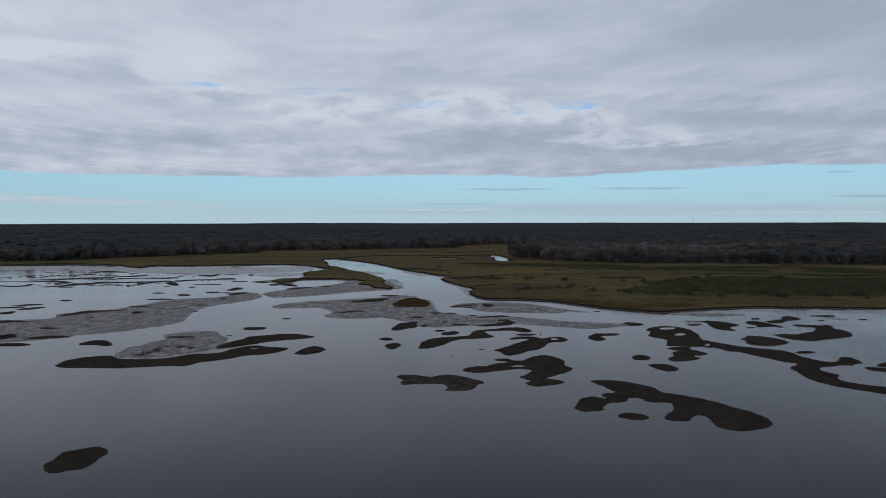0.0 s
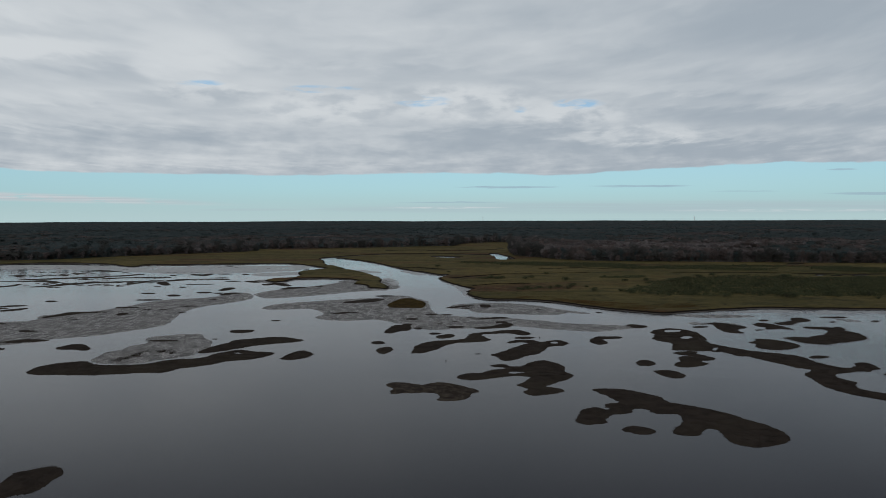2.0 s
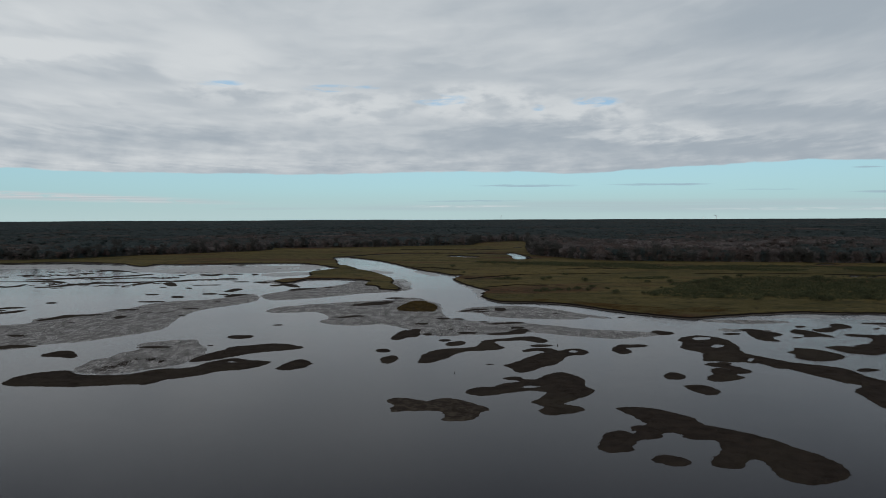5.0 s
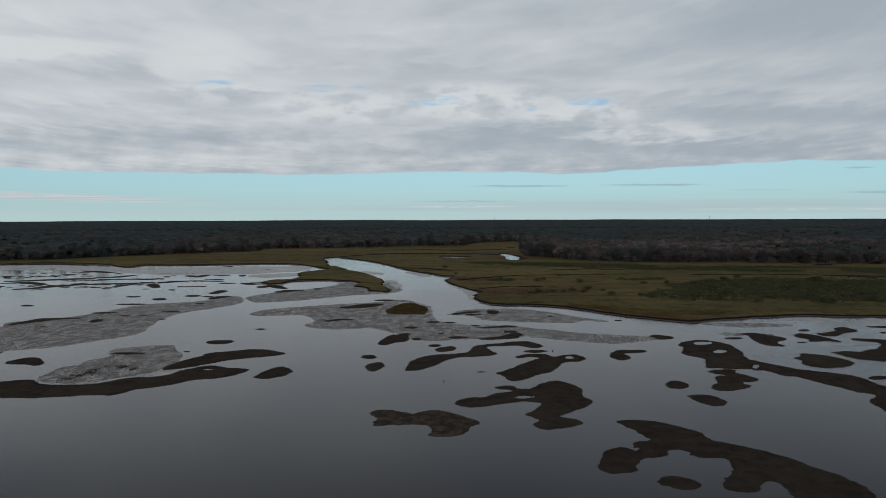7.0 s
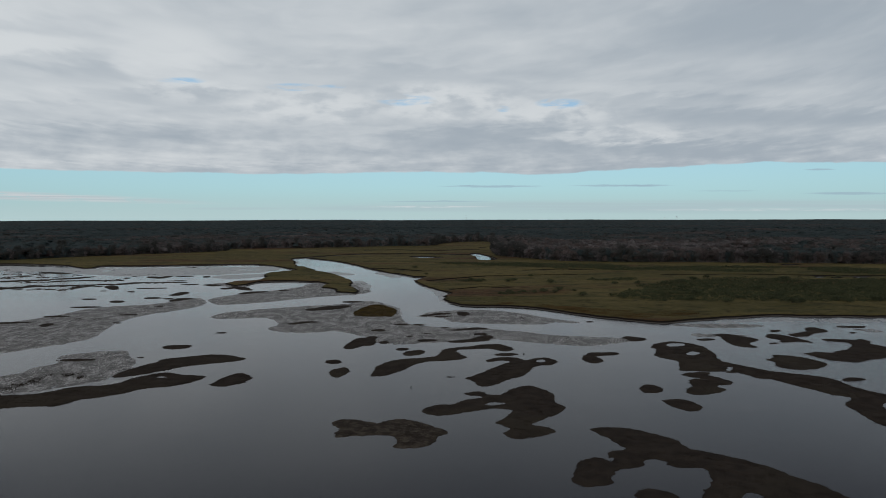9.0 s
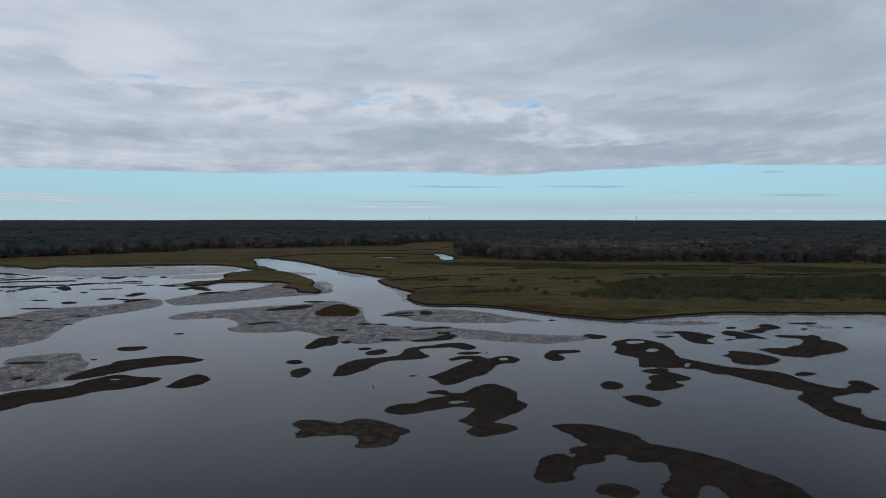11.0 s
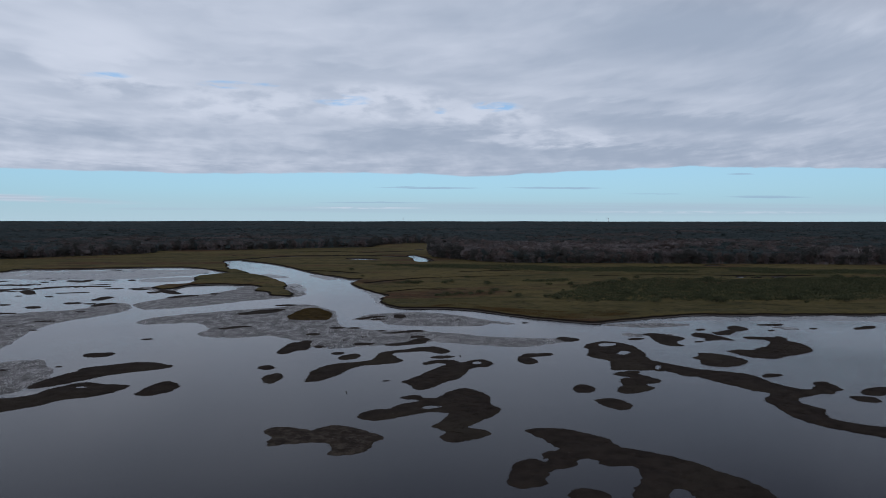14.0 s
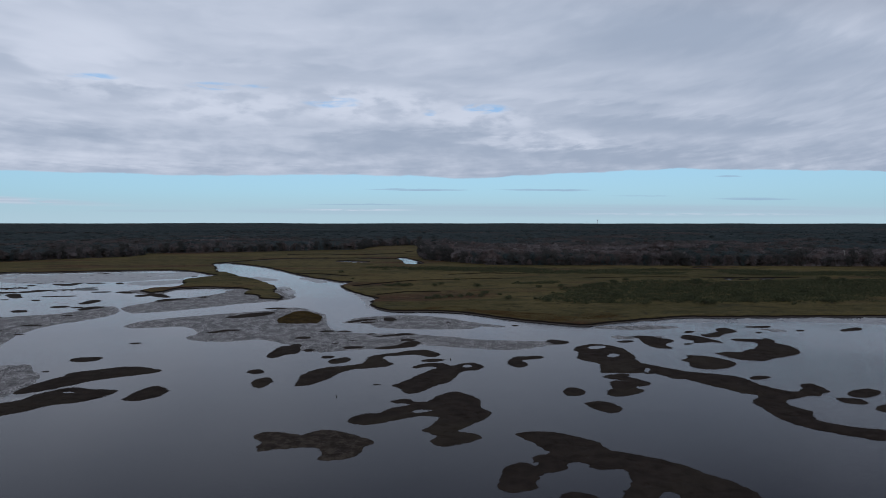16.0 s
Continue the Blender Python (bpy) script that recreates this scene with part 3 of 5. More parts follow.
def shell_bed(chains=(), outlines=(), label=""):
    """A shoal of shell clumps and mud that stands just clear of the water, with wet hollows between."""
    lines = [bank(o) for o in outlines]
    x0, x1, y0, y1 = reach(chains, lines, 3)
    far = math.hypot((x0 + x1) / 2, (y0 + y1) / 2 - 20)
    step = max(0.28, far * 0.0013)
    xs, ys = np.arange(x0, x1 + step, step), np.arange(y0, y1 + step, step * 1.9)
    X, Y = np.meshgrid(xs, ys)
    F = blob(X, Y, chains, (), lines) + 0.8 * rough_noise(X * 0.3, Y, 7.0, 4, 31) + 0.2
    clump = rough_noise(X, Y * 0.4, 1.0, 1, 41) * 0.5 + rng.uniform(-0.8, 0.8, X.shape)
    Z = np.where(F > 0, 0.022 + 0.045 * np.clip(F / 4, 0, 1) + 0.065 * clump, F * 0.15 + 0.05 * clump)
    Z = np.maximum(Z, -0.4)
    ob = new("oyster_bed", sheet("oyster_bed", xs, ys, Z, cells(F, -1.5), [OYSTER], smooth=False))
    return tagged(ob, label, "oyster bed", "grey oyster beds", kind="stuff")


def mud_flat(chains=(), label="", outlines=()):
    """A smooth wet mudbank just above the water."""
    lines = [bank(o) for o in outlines]
    x0, x1, y0, y1 = reach(chains, lines, 3)
    far = math.hypot((x0 + x1) / 2, (y0 + y1) / 2 - 20)
    step = max(0.4, far * 0.0018)
    xs, ys = np.arange(x0, x1 + step, step), np.arange(y0, y1 + step, step * 2.0)
    X, Y = np.meshgrid(xs, ys)
    F = blob(X, Y, chains, (), lines) + (0.3 if lines else 1.1) * rough_noise(X, Y, 11.0, 3, 61)
    wide = x1 - x0 > 60 and not lines
    Z = np.clip(0.04 * F, -0.3, 0.07 if wide else 0.10) + (0.085 if wide else 0.04) * (rough_noise(X * 0.5, Y * 0.4, 5.0, 4, 71) + 0.6 * rng.uniform(-1, 1, X.shape))
    ob = new("mudflat", sheet("mudflat", xs, ys, Z, cells(F, -1.5), [MUD]))
    return tagged(ob, label, "mudflat", "mudflats along the banks")


def mud_clumps():
    """Small dark clumps strewn over the far shallows."""
    n = 2600
    x, y = rng.uniform(-300, -70, n), rng.uniform(400, 560, n)
    ok = (rough_noise(x * 0.35, y, 14.0, 3, 131) > 0.48) & (within(x, y, SHORE) < -6) & (x < -0.17 * y)
    v, f = [], []
    for cx, cy in zip(x[ok], y[ok]):
        w, d, k = rng.uniform(0.5, 3.2), rng.uniform(0.6, 2.2), 9
        r = rng.uniform(0.6, 1.2, k)
        a = np.arange(k) * 2 * np.pi / k
        o = len(v)
        v += [(cx + w * q * math.cos(b), cy + d * q * math.sin(b), -0.04) for q, b in zip(r, a)]
        v += [(cx + 0.6 * w * q * math.cos(b), cy + 0.6 * d * q * math.sin(b), rng.uniform(0.08, 0.2)) for q, b in zip(r, a)]
        v.append((cx, cy, 0.18))
        for s in range(k):
            e = (s + 1) % k
            f += [(o + s, o + e, o + k + e), (o + s, o + k + e, o + k + s), (o + k + s, o + k + e, o + 2 * k)]
    tagged(new("mud_clumps", mesh_from("mud_clumps", v, f, [BAR])), "small dark mud clumps strewn over the far shallows", "mud clumps", kind="stuff")


mud_clumps()
islet(outlines=[[(36.5, 156.6), (38.6, 157.2), (41.4, 157), (43.9, 156), (46.2, 154.2), (48.2, 152), (49.6, 149.1), (50.1, 145.5), (52, 144), (54.9, 141.5), (57.5, 138.8), (59.3, 135.4), (61.1, 131.5), (62.6, 128.8), (63.5, 125.9), (63.4, 123.4), (62.7, 121.3), (60.4, 119.1), (57.4, 117.8), (54.8, 117.5), (52.9, 118), (51.8, 119.2), (51.7, 121.5), (52.2, 124.4), (52.2, 126.6), (51.1, 127.6), (49.5, 126.7), (48.1, 124.6), (46.5, 123.8), (44.8, 124), (43.6, 125.1), (43.7, 126.7), (45.3, 128.6), (46.6, 129.6), (48.1, 132.7), (48.9, 135.9), (47.9, 137.2), (45.7, 137.1), (44.3, 138), (44, 140.1), (42.9, 141.1), (40.8, 140.6), (39.8, 138.5), (37.8, 137.5), (36.2, 137.7), (35.4, 139.5), (35.7, 143.1), (37, 144.8), (39.3, 145.3), (39.6, 147.2), (38.8, 150.9), (37.6, 153.5)], [(27, 133.9), (28.8, 136.8), (29.7, 139.2), (31.4, 141.3), (33.2, 142.4), (34.8, 141.8), (35.7, 139.8), (37.1, 140.2), (36.7, 137.7), (35.2, 137.1), (33.9, 135.1), (32.5, 132.2), (31, 131.2), (29, 131.2), (27.4, 132.3)]], holes=[(35.6, 141.5, 0.9, 0.6, 0.29)], label='long winding dark brown mud bar with ragged grassy edges')
islet(outlines=[[(34.6, 127.7), (36.1, 129.2), (37.9, 129.6), (39.4, 128.8), (40.2, 127.6), (40.3, 126.5), (38.9, 125.1), (37.3, 124.9), (35.9, 125.7), (34.9, 126.6)]], holes=[], label='dark brown mud bar standing in the shallow water')
islet(outlines=[[(76, 231), (80.3, 236.5), (85.7, 239.2), (89.8, 236.7), (91.9, 231.2), (91.2, 224.6), (89.1, 218.1), (88.2, 211.9), (89.2, 207.7), (91.4, 204.2), (93.7, 200.1), (97.2, 196.7), (101.2, 193.9), (104.2, 191.3), (105.1, 187.9), (105, 182.4), (106.4, 177.9), (108.5, 175.1), (112.6, 177.4), (114.7, 180.8), (117.7, 181.3), (118, 178.5), (116.9, 174.4), (113.6, 172.9), (112.1, 171.3), (108.9, 171.3), (105, 170.1), (101.5, 168.7), (99.7, 165.8), (100.3, 162.7), (100.9, 160.2), (99, 157.6), (98.2, 154.3), (99.3, 152), (101.7, 149.5), (106, 146.6), (101.4, 141.8), (97.5, 144.8), (95.1, 147.4), (93, 150.4), (91.8, 153.3), (91.4, 157.5), (92.5, 162.1), (93.4, 167.5), (95.2, 170.5), (98.4, 173.4), (96.9, 176.1), (94.1, 181.1)], [(94.3, 180.6), (92.3, 186.1), (91.2, 190.3), (87.9, 191.9), (86.8, 195.2), (85, 198.6), (81.6, 199.4), (79.2, 199.4), (75.9, 200.5), (72.8, 200.9), (74.3, 205.7), (76.3, 211.2), (74.9, 214.8), (73, 217.8), (75.1, 224.1), (78.4, 228.9), (83.2, 231), (90, 233.8), (91.6, 225.4), (87.8, 211.2), (89.6, 204.4), (94.7, 196.3), (100.7, 191.1)]], holes=[(85, 234.2, 3.3, 2.9, 0.42), (84.8, 221.4, 2.2, 2.8, 0.45), (85.8, 201.9, 1.2, 2.5, 0.51)], label='long winding dark brown mud bar with ragged grassy edges')
islet(outlines=[[(70.8, 196.3), (73.4, 198.2), (76.6, 198.7), (78.7, 198.1), (77.1, 195.5), (78.4, 192.9), (79.4, 189.8), (79.2, 188.1), (76.8, 186.4), (74.7, 186.7), (75, 190.4), (73.7, 193.2), (71.8, 194.7)], [(69.6, 188.8), (71.5, 191.7), (74, 192), (75.3, 188.9), (75.3, 186.9), (73.8, 184.4), (74.8, 182.6), (73.4, 180.7), (69.5, 178.7), (66.2, 178.2), (65.2, 180), (66.5, 183.2), (68.4, 184.8)]], holes=[], label='dark brown mud bar standing in the shallow water')
islet(outlines=[[(116.1, 219.1), (121, 220.6), (124.9, 219.3), (129.5, 222.6), (132.6, 223.6), (138.4, 230.4), (139.3, 234.8), (135.1, 236.9), (135.3, 239), (140.4, 239), (143.8, 237.3), (147.4, 239.5), (147.6, 235.3), (145, 232), (146.1, 227.5), (145, 222), (142.6, 216.9), (138, 213.3), (131.8, 210.9), (128.3, 209.7), (123.9, 207.2), (120.3, 208.5), (118.1, 210.3), (116.9, 214.8)]], holes=[], label='large dark brown mud bar with ragged grassy edges')
islet(outlines=[[(101.2, 211.7), (104.6, 214.4), (106.2, 217.5), (108.5, 217.2), (112, 214.3), (114, 209.3), (113.6, 204.8), (109.9, 201.7), (104.6, 199.7), (100.7, 201.2), (99.7, 204.2), (101.7, 208.3)]], holes=[], label='dark brown mud bar standing in the shallow water')
islet(outlines=[[(104, 249.6), (107.8, 251.9), (111.3, 249.2), (112.1, 246.3), (114.6, 243.2), (114, 239.6), (110, 236.6), (107.6, 232.5), (107.6, 228.7), (104.3, 229.1), (102.5, 234.1), (103.6, 241), (105.3, 246.1)]], holes=[], label='dark brown mud bar standing in the shallow water')
islet(outlines=[[(120.5, 246.9), (124, 249.8), (127.2, 247.1), (128.2, 242), (128.8, 235.1), (125.8, 236.6), (122.5, 236), (119.5, 235.9), (121.4, 239.7), (119.9, 242.6)]], holes=[], label='dark brown mud bar standing in the shallow water')
islet(outlines=[[(6.3, 169.5), (7.7, 172.8), (10.5, 174.1), (12.9, 174.3), (15.1, 176.8), (18.1, 178.3), (19.6, 179.1), (18.8, 180.3), (16.9, 181.1), (15.8, 182.4), (17.9, 183.9), (20, 183.3), (21.1, 181.1), (23.9, 181.1), (25.8, 184.1), (28.2, 186.7), (31.2, 188), (33.4, 185.8), (34.7, 182.3), (34.8, 178.1), (33.8, 174.7), (34.6, 172.5), (35.1, 170), (33.3, 167), (30.4, 164.4), (27.8, 161.8), (26.1, 159.7), (27.7, 158.8), (29.2, 157.7), (29.6, 155.7), (28.1, 153.9), (25.5, 153.1), (23.2, 152.1), (21.4, 152.7), (20.7, 155.3), (22, 157.5), (21.6, 159), (20.4, 160.6), (20, 161.6), (22.2, 164.7), (23.7, 167.2), (24.3, 169.3), (22.5, 170.4), (20.3, 171), (17.6, 169.8), (14.9, 168.8), (12.5, 167.4), (9.7, 167), (7.5, 167.9)]], holes=[(21.4, 174.2, 1.9, 1.3, 0.14)], label='large dark brown mud bar with ragged grassy edges')
islet(outlines=[[(-10.9, 163.3), (-10, 165.2), (-7.3, 165.2), (-4.5, 163.4), (-2.5, 162.4), (-0.8, 164), (1.3, 165), (3.8, 163.8), (6.4, 161.5), (8.4, 159), (10.3, 156.3), (8.8, 154.8), (7.7, 152.6), (6.5, 150.1), (4.4, 148.7), (2.2, 148.6), (0.7, 149.5), (1.3, 152), (0.3, 155.2), (-1.1, 155.8), (-3.6, 155.9), (-6.1, 155.5), (-8, 155.2), (-9.4, 154.8), (-10, 157), (-9.2, 159.2), (-10.4, 161.2)]], holes=[], label='olive-brown mud bar with sparse grass and a frayed end', grass=THIN_STRAW, base=PALE_BAR, thick=14.0)
islet(outlines=[[(-5.7, 199.8), (-5.1, 205.7), (-3.7, 213.1), (-0.6, 217.5), (3.3, 219.4), (8, 220.6), (11.9, 223.3), (13.5, 230), (16.8, 233.6), (22, 235.8), (27.5, 238.6), (31.9, 238.3), (34.5, 232.4), (33.4, 228.6), (31.1, 228.8), (27.6, 232.4), (22.5, 231.9), (17.9, 231), (18.3, 224.4), (19.9, 220.9), (17.5, 217.7), (13.2, 216.9), (8.7, 215.8), (5.6, 213.2), (3.1, 208), (0.3, 203.5), (-2.4, 200.7)]], holes=[], label='large dark brown mud bar with ragged grassy edges')
islet(outlines=[[(17.6, 196.5), (19.8, 199.2), (21.9, 201.5), (25, 206.3), (28.6, 210.6), (31, 213.9), (29.8, 215.8), (27.4, 215.2), (25.1, 214.3), (25.2, 216.5), (28.3, 219.2), (30.8, 219.4), (33.7, 218.8), (35.5, 215.4), (38.3, 217.4), (41.6, 218.7), (43.1, 216.3), (43.5, 213.1), (41.4, 209.8), (38.5, 209.6), (36.4, 207.8), (33.9, 202.2), (30.7, 197), (26.9, 194.5), (24.2, 190.6), (21.3, 188.7), (19.5, 189.8), (19.1, 193.3)]], holes=[(39.4, 214.3, 1.4, 2, 0.21)], label='large dark brown mud bar with ragged grassy edges')
islet(outlines=[[(-81.2, 187.7), (-77.3, 189.3), (-74.2, 193), (-71.2, 194.6), (-67.6, 195.1), (-64.6, 197), (-63.2, 201.6), (-61, 204.7), (-59, 206.6), (-56.3, 207), (-52.8, 204.7), (-49.8, 203.9), (-46.4, 202.5), (-46.8, 198.6), (-49.1, 195.5), (-51.7, 193.5), (-55.7, 192.3), (-58.1, 190.4), (-60.1, 187.7), (-62.3, 185.9), (-65.2, 184.3), (-67.4, 182.7), (-68.5, 180.1), (-69.9, 178.6), (-72.3, 178.7), (-76, 178.3), (-85.5, 176.8), (-90.8, 177), (-95.4, 177.2), (-100.9, 177.8), (-104.5, 180.1), (-105.6, 185.2), (-104.3, 189.3), (-101.1, 191.9), (-95.9, 192.9), (-90.8, 188.3)]], holes=[(-56.8, 202.6, 1.5, 0.9, -0.36)], label='long winding dark brown mud bar with ragged grassy edges')
islet(outlines=[[(-68.9, 203.4), (-68.7, 207.6), (-68, 211.9), (-66.4, 215.1), (-64.1, 220), (-64.1, 222.9), (-59.7, 225.6), (-55.6, 227.6), (-52.1, 228.9), (-48, 228.2), (-44.2, 225.6), (-41.5, 222.8), (-42.9, 220.4), (-46.2, 218.5), (-50.2, 217), (-54, 214.9), (-56.8, 212.4), (-58.6, 209.4), (-61.2, 207.1), (-63.8, 204.8), (-66.4, 203)]], label='large dark brown mud bar with ragged grassy edges')
islet(outlines=[[(-42.6, 194.5), (-42.1, 198.2), (-41, 201.6), (-39.6, 204.4), (-37.5, 205.5), (-34.9, 200.6), (-34.8, 197.2), (-36.5, 194.6), (-38.6, 192.7), (-41.2, 192.8)]], label='dark brown mud bar standing in the shallow water')
islet([[(-267, 452.6, 2.3, 3.1, -0.57), (-252.2, 458, 4.7, 4.6, -0.53), (-239.1, 466, 5.6, 4.3, -0.5), (-224.4, 469.5, 4.1, 6.2, -0.46)]], label='long thin dark mud bar in the far shallows', rise=0.1, tall=0.05)
islet([[(-222.4, 476.3, 2.5, 4, -0.45), (-212.2, 480.4, 5, 4.5, -0.43), (-206.2, 492.4, 3.4, 2.6, -0.4)]], label='long thin dark mud bar in the far shallows', rise=0.1, tall=0.05)
islet([[(-211.9, 461.6, 3.2, 3.7, -0.44), (-197.9, 465.1, 6.4, 3.3, -0.41), (-185, 461.8, 4, 3.3, -0.38)]], label='long thin dark mud bar in the far shallows', rise=0.1, tall=0.05)
islet([[(-310.7, 441.4, 7.6, 2.1, -0.68), (-281.6, 441.3, 7.6, 2.1, -0.62), (-258.8, 439.6, 7.6, 2.1, -0.57), (-249, 445, 3.8, 5.2, -0.54), (-240.6, 436.2, 8.3, 2.5, -0.53)]], label='long thin dark mud bar in the far shallows', rise=0.1, tall=0.05)
islet([[(-233.6, 431.8, 4.5, 2.8, -0.52)]], label='small dark mud islet in the far shallows', rise=0.1, tall=0.05)
islet([[(-231.9, 404.2, 2.1, 2.5, -0.55), (-224.3, 408.9, 4.2, 2.9, -0.53), (-220.4, 421.3, 5.1, 3.1, -0.5), (-209.6, 428.1, 5.2, 3.2, -0.47), (-194.1, 433.6, 7.5, 3.3, -0.43), (-173.7, 437.4, 7.6, 2.9, -0.38)]], label='long thin dark mud bar in the far shallows', rise=0.1, tall=0.05)
islet([[(-216.4, 401.4, 2.4, 2.1, -0.52)]], label='small dark mud islet in the far shallows', rise=0.1, tall=0.05)
islet([[(-254.6, 501.4, 5.6, 5.5, -0.49)]], label='small dark mud islet in the far shallows', rise=0.1, tall=0.05)
islet([[(-252.8, 529, 7.3, 6.1, -0.46), (-235.1, 518.9, 4.5, 3.5, -0.44)]], label='long thin dark mud bar in the far shallows', rise=0.1, tall=0.05)
islet([[(-164.3, 424.9, 3.7, 7.9, -0.37), (-156.8, 411.2, 2.8, 3, -0.36)]], label='small dark mud islet in the far shallows', rise=0.1, tall=0.05)
islet([[(-158.4, 402.5, 2.1, 2.1, -0.38)]], label='small dark mud islet in the far shallows', rise=0.1, tall=0.05)
islet([[(-141.3, 396.2, 1.7, 2.1, -0.34)]], label='small dark mud islet in the far shallows', rise=0.1, tall=0.05)
islet([[(-165.4, 436.8, 3, 2.5, -0.36), (-157.3, 448.7, 7, 2.2, -0.34), (-146.4, 450.1, 5.4, 2.7, -0.31), (-132.2, 446.8, 3.9, 3.5, -0.28)]], label='long thin dark mud bar in the far shallows', rise=0.1, tall=0.05)
islet([[(-137.3, 458.2, 4.7, 3.7, -0.28)]], label='small dark mud islet in the far shallows', rise=0.1, tall=0.05)
islet([[(-143.9, 413.9, 2.1, 2.3, -0.33), (-137.7, 414.2, 5, 2.3, -0.32), (-132, 414.9, 2.9, 2.3, -0.3)]], label='long thin dark mud bar in the far shallows', rise=0.1, tall=0.05)
islet([[(-182.3, 418.5, 2.9, 3.1, -0.42), (-179, 427.8, 3.7, 2, -0.4)]], label='small dark mud islet in the far shallows', rise=0.1, tall=0.05)
islet([[(-165.9, 486.8, 2.1, 6.2, -0.33), (-157.2, 481.1, 4.2, 6.1, -0.31), (-154.9, 491, 2.5, 4.2, -0.3)]], label='long thin dark mud bar in the far shallows', rise=0.1, tall=0.05)
islet([[(-177.9, 480.2, 2.5, 4.5, -0.36)]], label='small dark mud islet in the far shallows', rise=0.1, tall=0.05)
islet([[(-144.3, 490.1, 5.9, 3.7, -0.28)]], label='small dark mud islet in the far shallows', rise=0.1, tall=0.05)
islet([[(-123, 433.6, 5.2, 3.3, -0.27)]], label='small dark mud islet in the far shallows', rise=0.1, tall=0.05)
islet([[(-128.9, 486.4, 2.5, 6.2, -0.25)]], label='small dark mud islet in the far shallows', rise=0.1, tall=0.05)
islet([[(-165.2, 573.1, 4.9, 8.6, -0.28)]], label='small dark mud islet in the far shallows', rise=0.1, tall=0.05)
islet([[(-272.7, 415.9, 5.7, 2.3, -0.64), (-264.4, 413.5, 4.3, 2.2, -0.62), (-252.2, 407.4, 2.8, 2.9, -0.6), (-248.4, 412.4, 2.1, 3.7, -0.58), (-250.2, 421.6, 1.8, 2.3, -0.57)]], label='long thin dark mud bar in the far shallows', rise=0.1, tall=0.05)
islet([[(-178.3, 492.8, 2.1, 2.7, -0.35)]], label='small dark mud islet in the far shallows', rise=0.1, tall=0.05)
islet([[(-178.8, 431.7, 3, 2, -0.4)]], label='small dark mud islet in the far shallows', rise=0.1, tall=0.05)
islet([[(-126.4, 539.9, 3.7, 5.1, -0.22)]], label='small dark mud islet in the far shallows', rise=0.1, tall=0.05)
islet([[(-131.8, 528, 2.7, 4.3, -0.24)]], label='small dark mud islet in the far shallows', rise=0.1, tall=0.05)
islet([[(-224, 508.1, 2.6, 3.9, -0.43)]], label='small dark mud islet in the far shallows', rise=0.1, tall=0.05)
islet([[(-203.1, 520.3, 2.2, 3.5, -0.38)]], label='small dark mud islet in the far shallows', rise=0.1, tall=0.05)
islet([[(-245, 503.3, 2.2, 2.8, -0.47)]], label='small dark mud islet in the far shallows', rise=0.1, tall=0.05)
shell_bed(outlines=[[(-189.6, 249.5), (-180.3, 257.1), (-170.7, 262.2), (-164.8, 267.1), (-154.5, 271.9), (-158.9, 284.5), (-149.7, 291), (-142.7, 297.1), (-136.7, 312.6), (-133.7, 326.7), (-126.9, 336.9), (-111.8, 343.3), (-103.7, 356), (-96.9, 365.4), (-88.9, 349.6), (-87.8, 334.3), (-94, 320.7), (-101.2, 310.4), (-103.8, 292.8), (-101.8, 273.6), (-98.6, 258), (-102, 249.2), (-108.9, 240.5), (-115.8, 233.6), (-123.8, 229.9), (-126.3, 226.7), (-129.4, 222.6), (-134.5, 218.7), (-141.4, 215), (-148.5, 209.6), (-156.4, 203.7)]], label='grey oyster bed with wet hollows at low tide')
shell_bed(outlines=[[(-94.1, 192), (-96.8, 201.6), (-96.8, 206.1), (-94, 210.7), (-93.1, 216.8), (-90.1, 220.3), (-93.6, 230), (-90.7, 232.9), (-85.9, 236.3), (-78.6, 236.2), (-74.4, 228.7), (-69.6, 219.6), (-68.9, 212.8), (-68.6, 205.4), (-68.1, 199.1), (-70.8, 196.6), (-75.1, 194.8), (-77.7, 192.4), (-80.9, 189.2), (-86.9, 189.2)]], label='grey oyster bed with wet hollows at low tide')
shell_bed(outlines=[[(-74.6, 301.2), (-70.6, 314.1), (-61.1, 322.7), (-50, 327.2), (-36.3, 333.7), (-21.9, 340.5), (-13.3, 348.1), (-3.8, 333.2), (0.8, 318.2), (1.6, 303.3), (1, 294.3), (2.7, 283.7), (7, 276.9), (11.9, 272.8), (19.4, 270.4), (29.3, 269.1), (38.4, 263.2), (47, 257), (55.4, 252.1), (65.6, 248.3), (72.3, 245.8), (75.5, 243.6), (69.7, 238.3), (59.7, 234.4), (51.4, 235.9), (43.6, 240.1), (35.5, 244.9), (28.6, 246.8), (17.5, 243.7), (8.6, 242.5), (-0.1, 240.3), (-4, 243.3), (-10.8, 246.6), (-9.5, 253.5), (-15.6, 261.3), (-21.7, 266.2), (-30, 263.4), (-39, 266.3), (-45.1, 273.7), (-43.6, 285), (-50.8, 298), (-59.7, 297.2), (-68.3, 297.1)]], label='grey oyster bed with wet hollows at low tide')
shell_bed(outlines=[[(-91.2, 358.1), (-86.4, 373.8), (-75.7, 388.2), (-58.7, 409.4), (-51.3, 437.8), (-40.5, 428.5), (-33.1, 419.8), (-23.3, 442.7), (-17.5, 406.2), (-15.7, 383.7), (-24.6, 374.1), (-40.5, 365.7), (-54.7, 353.3), (-70.4, 342), (-81.2, 339.8)]], label='grey oyster bed with wet hollows at low tide')
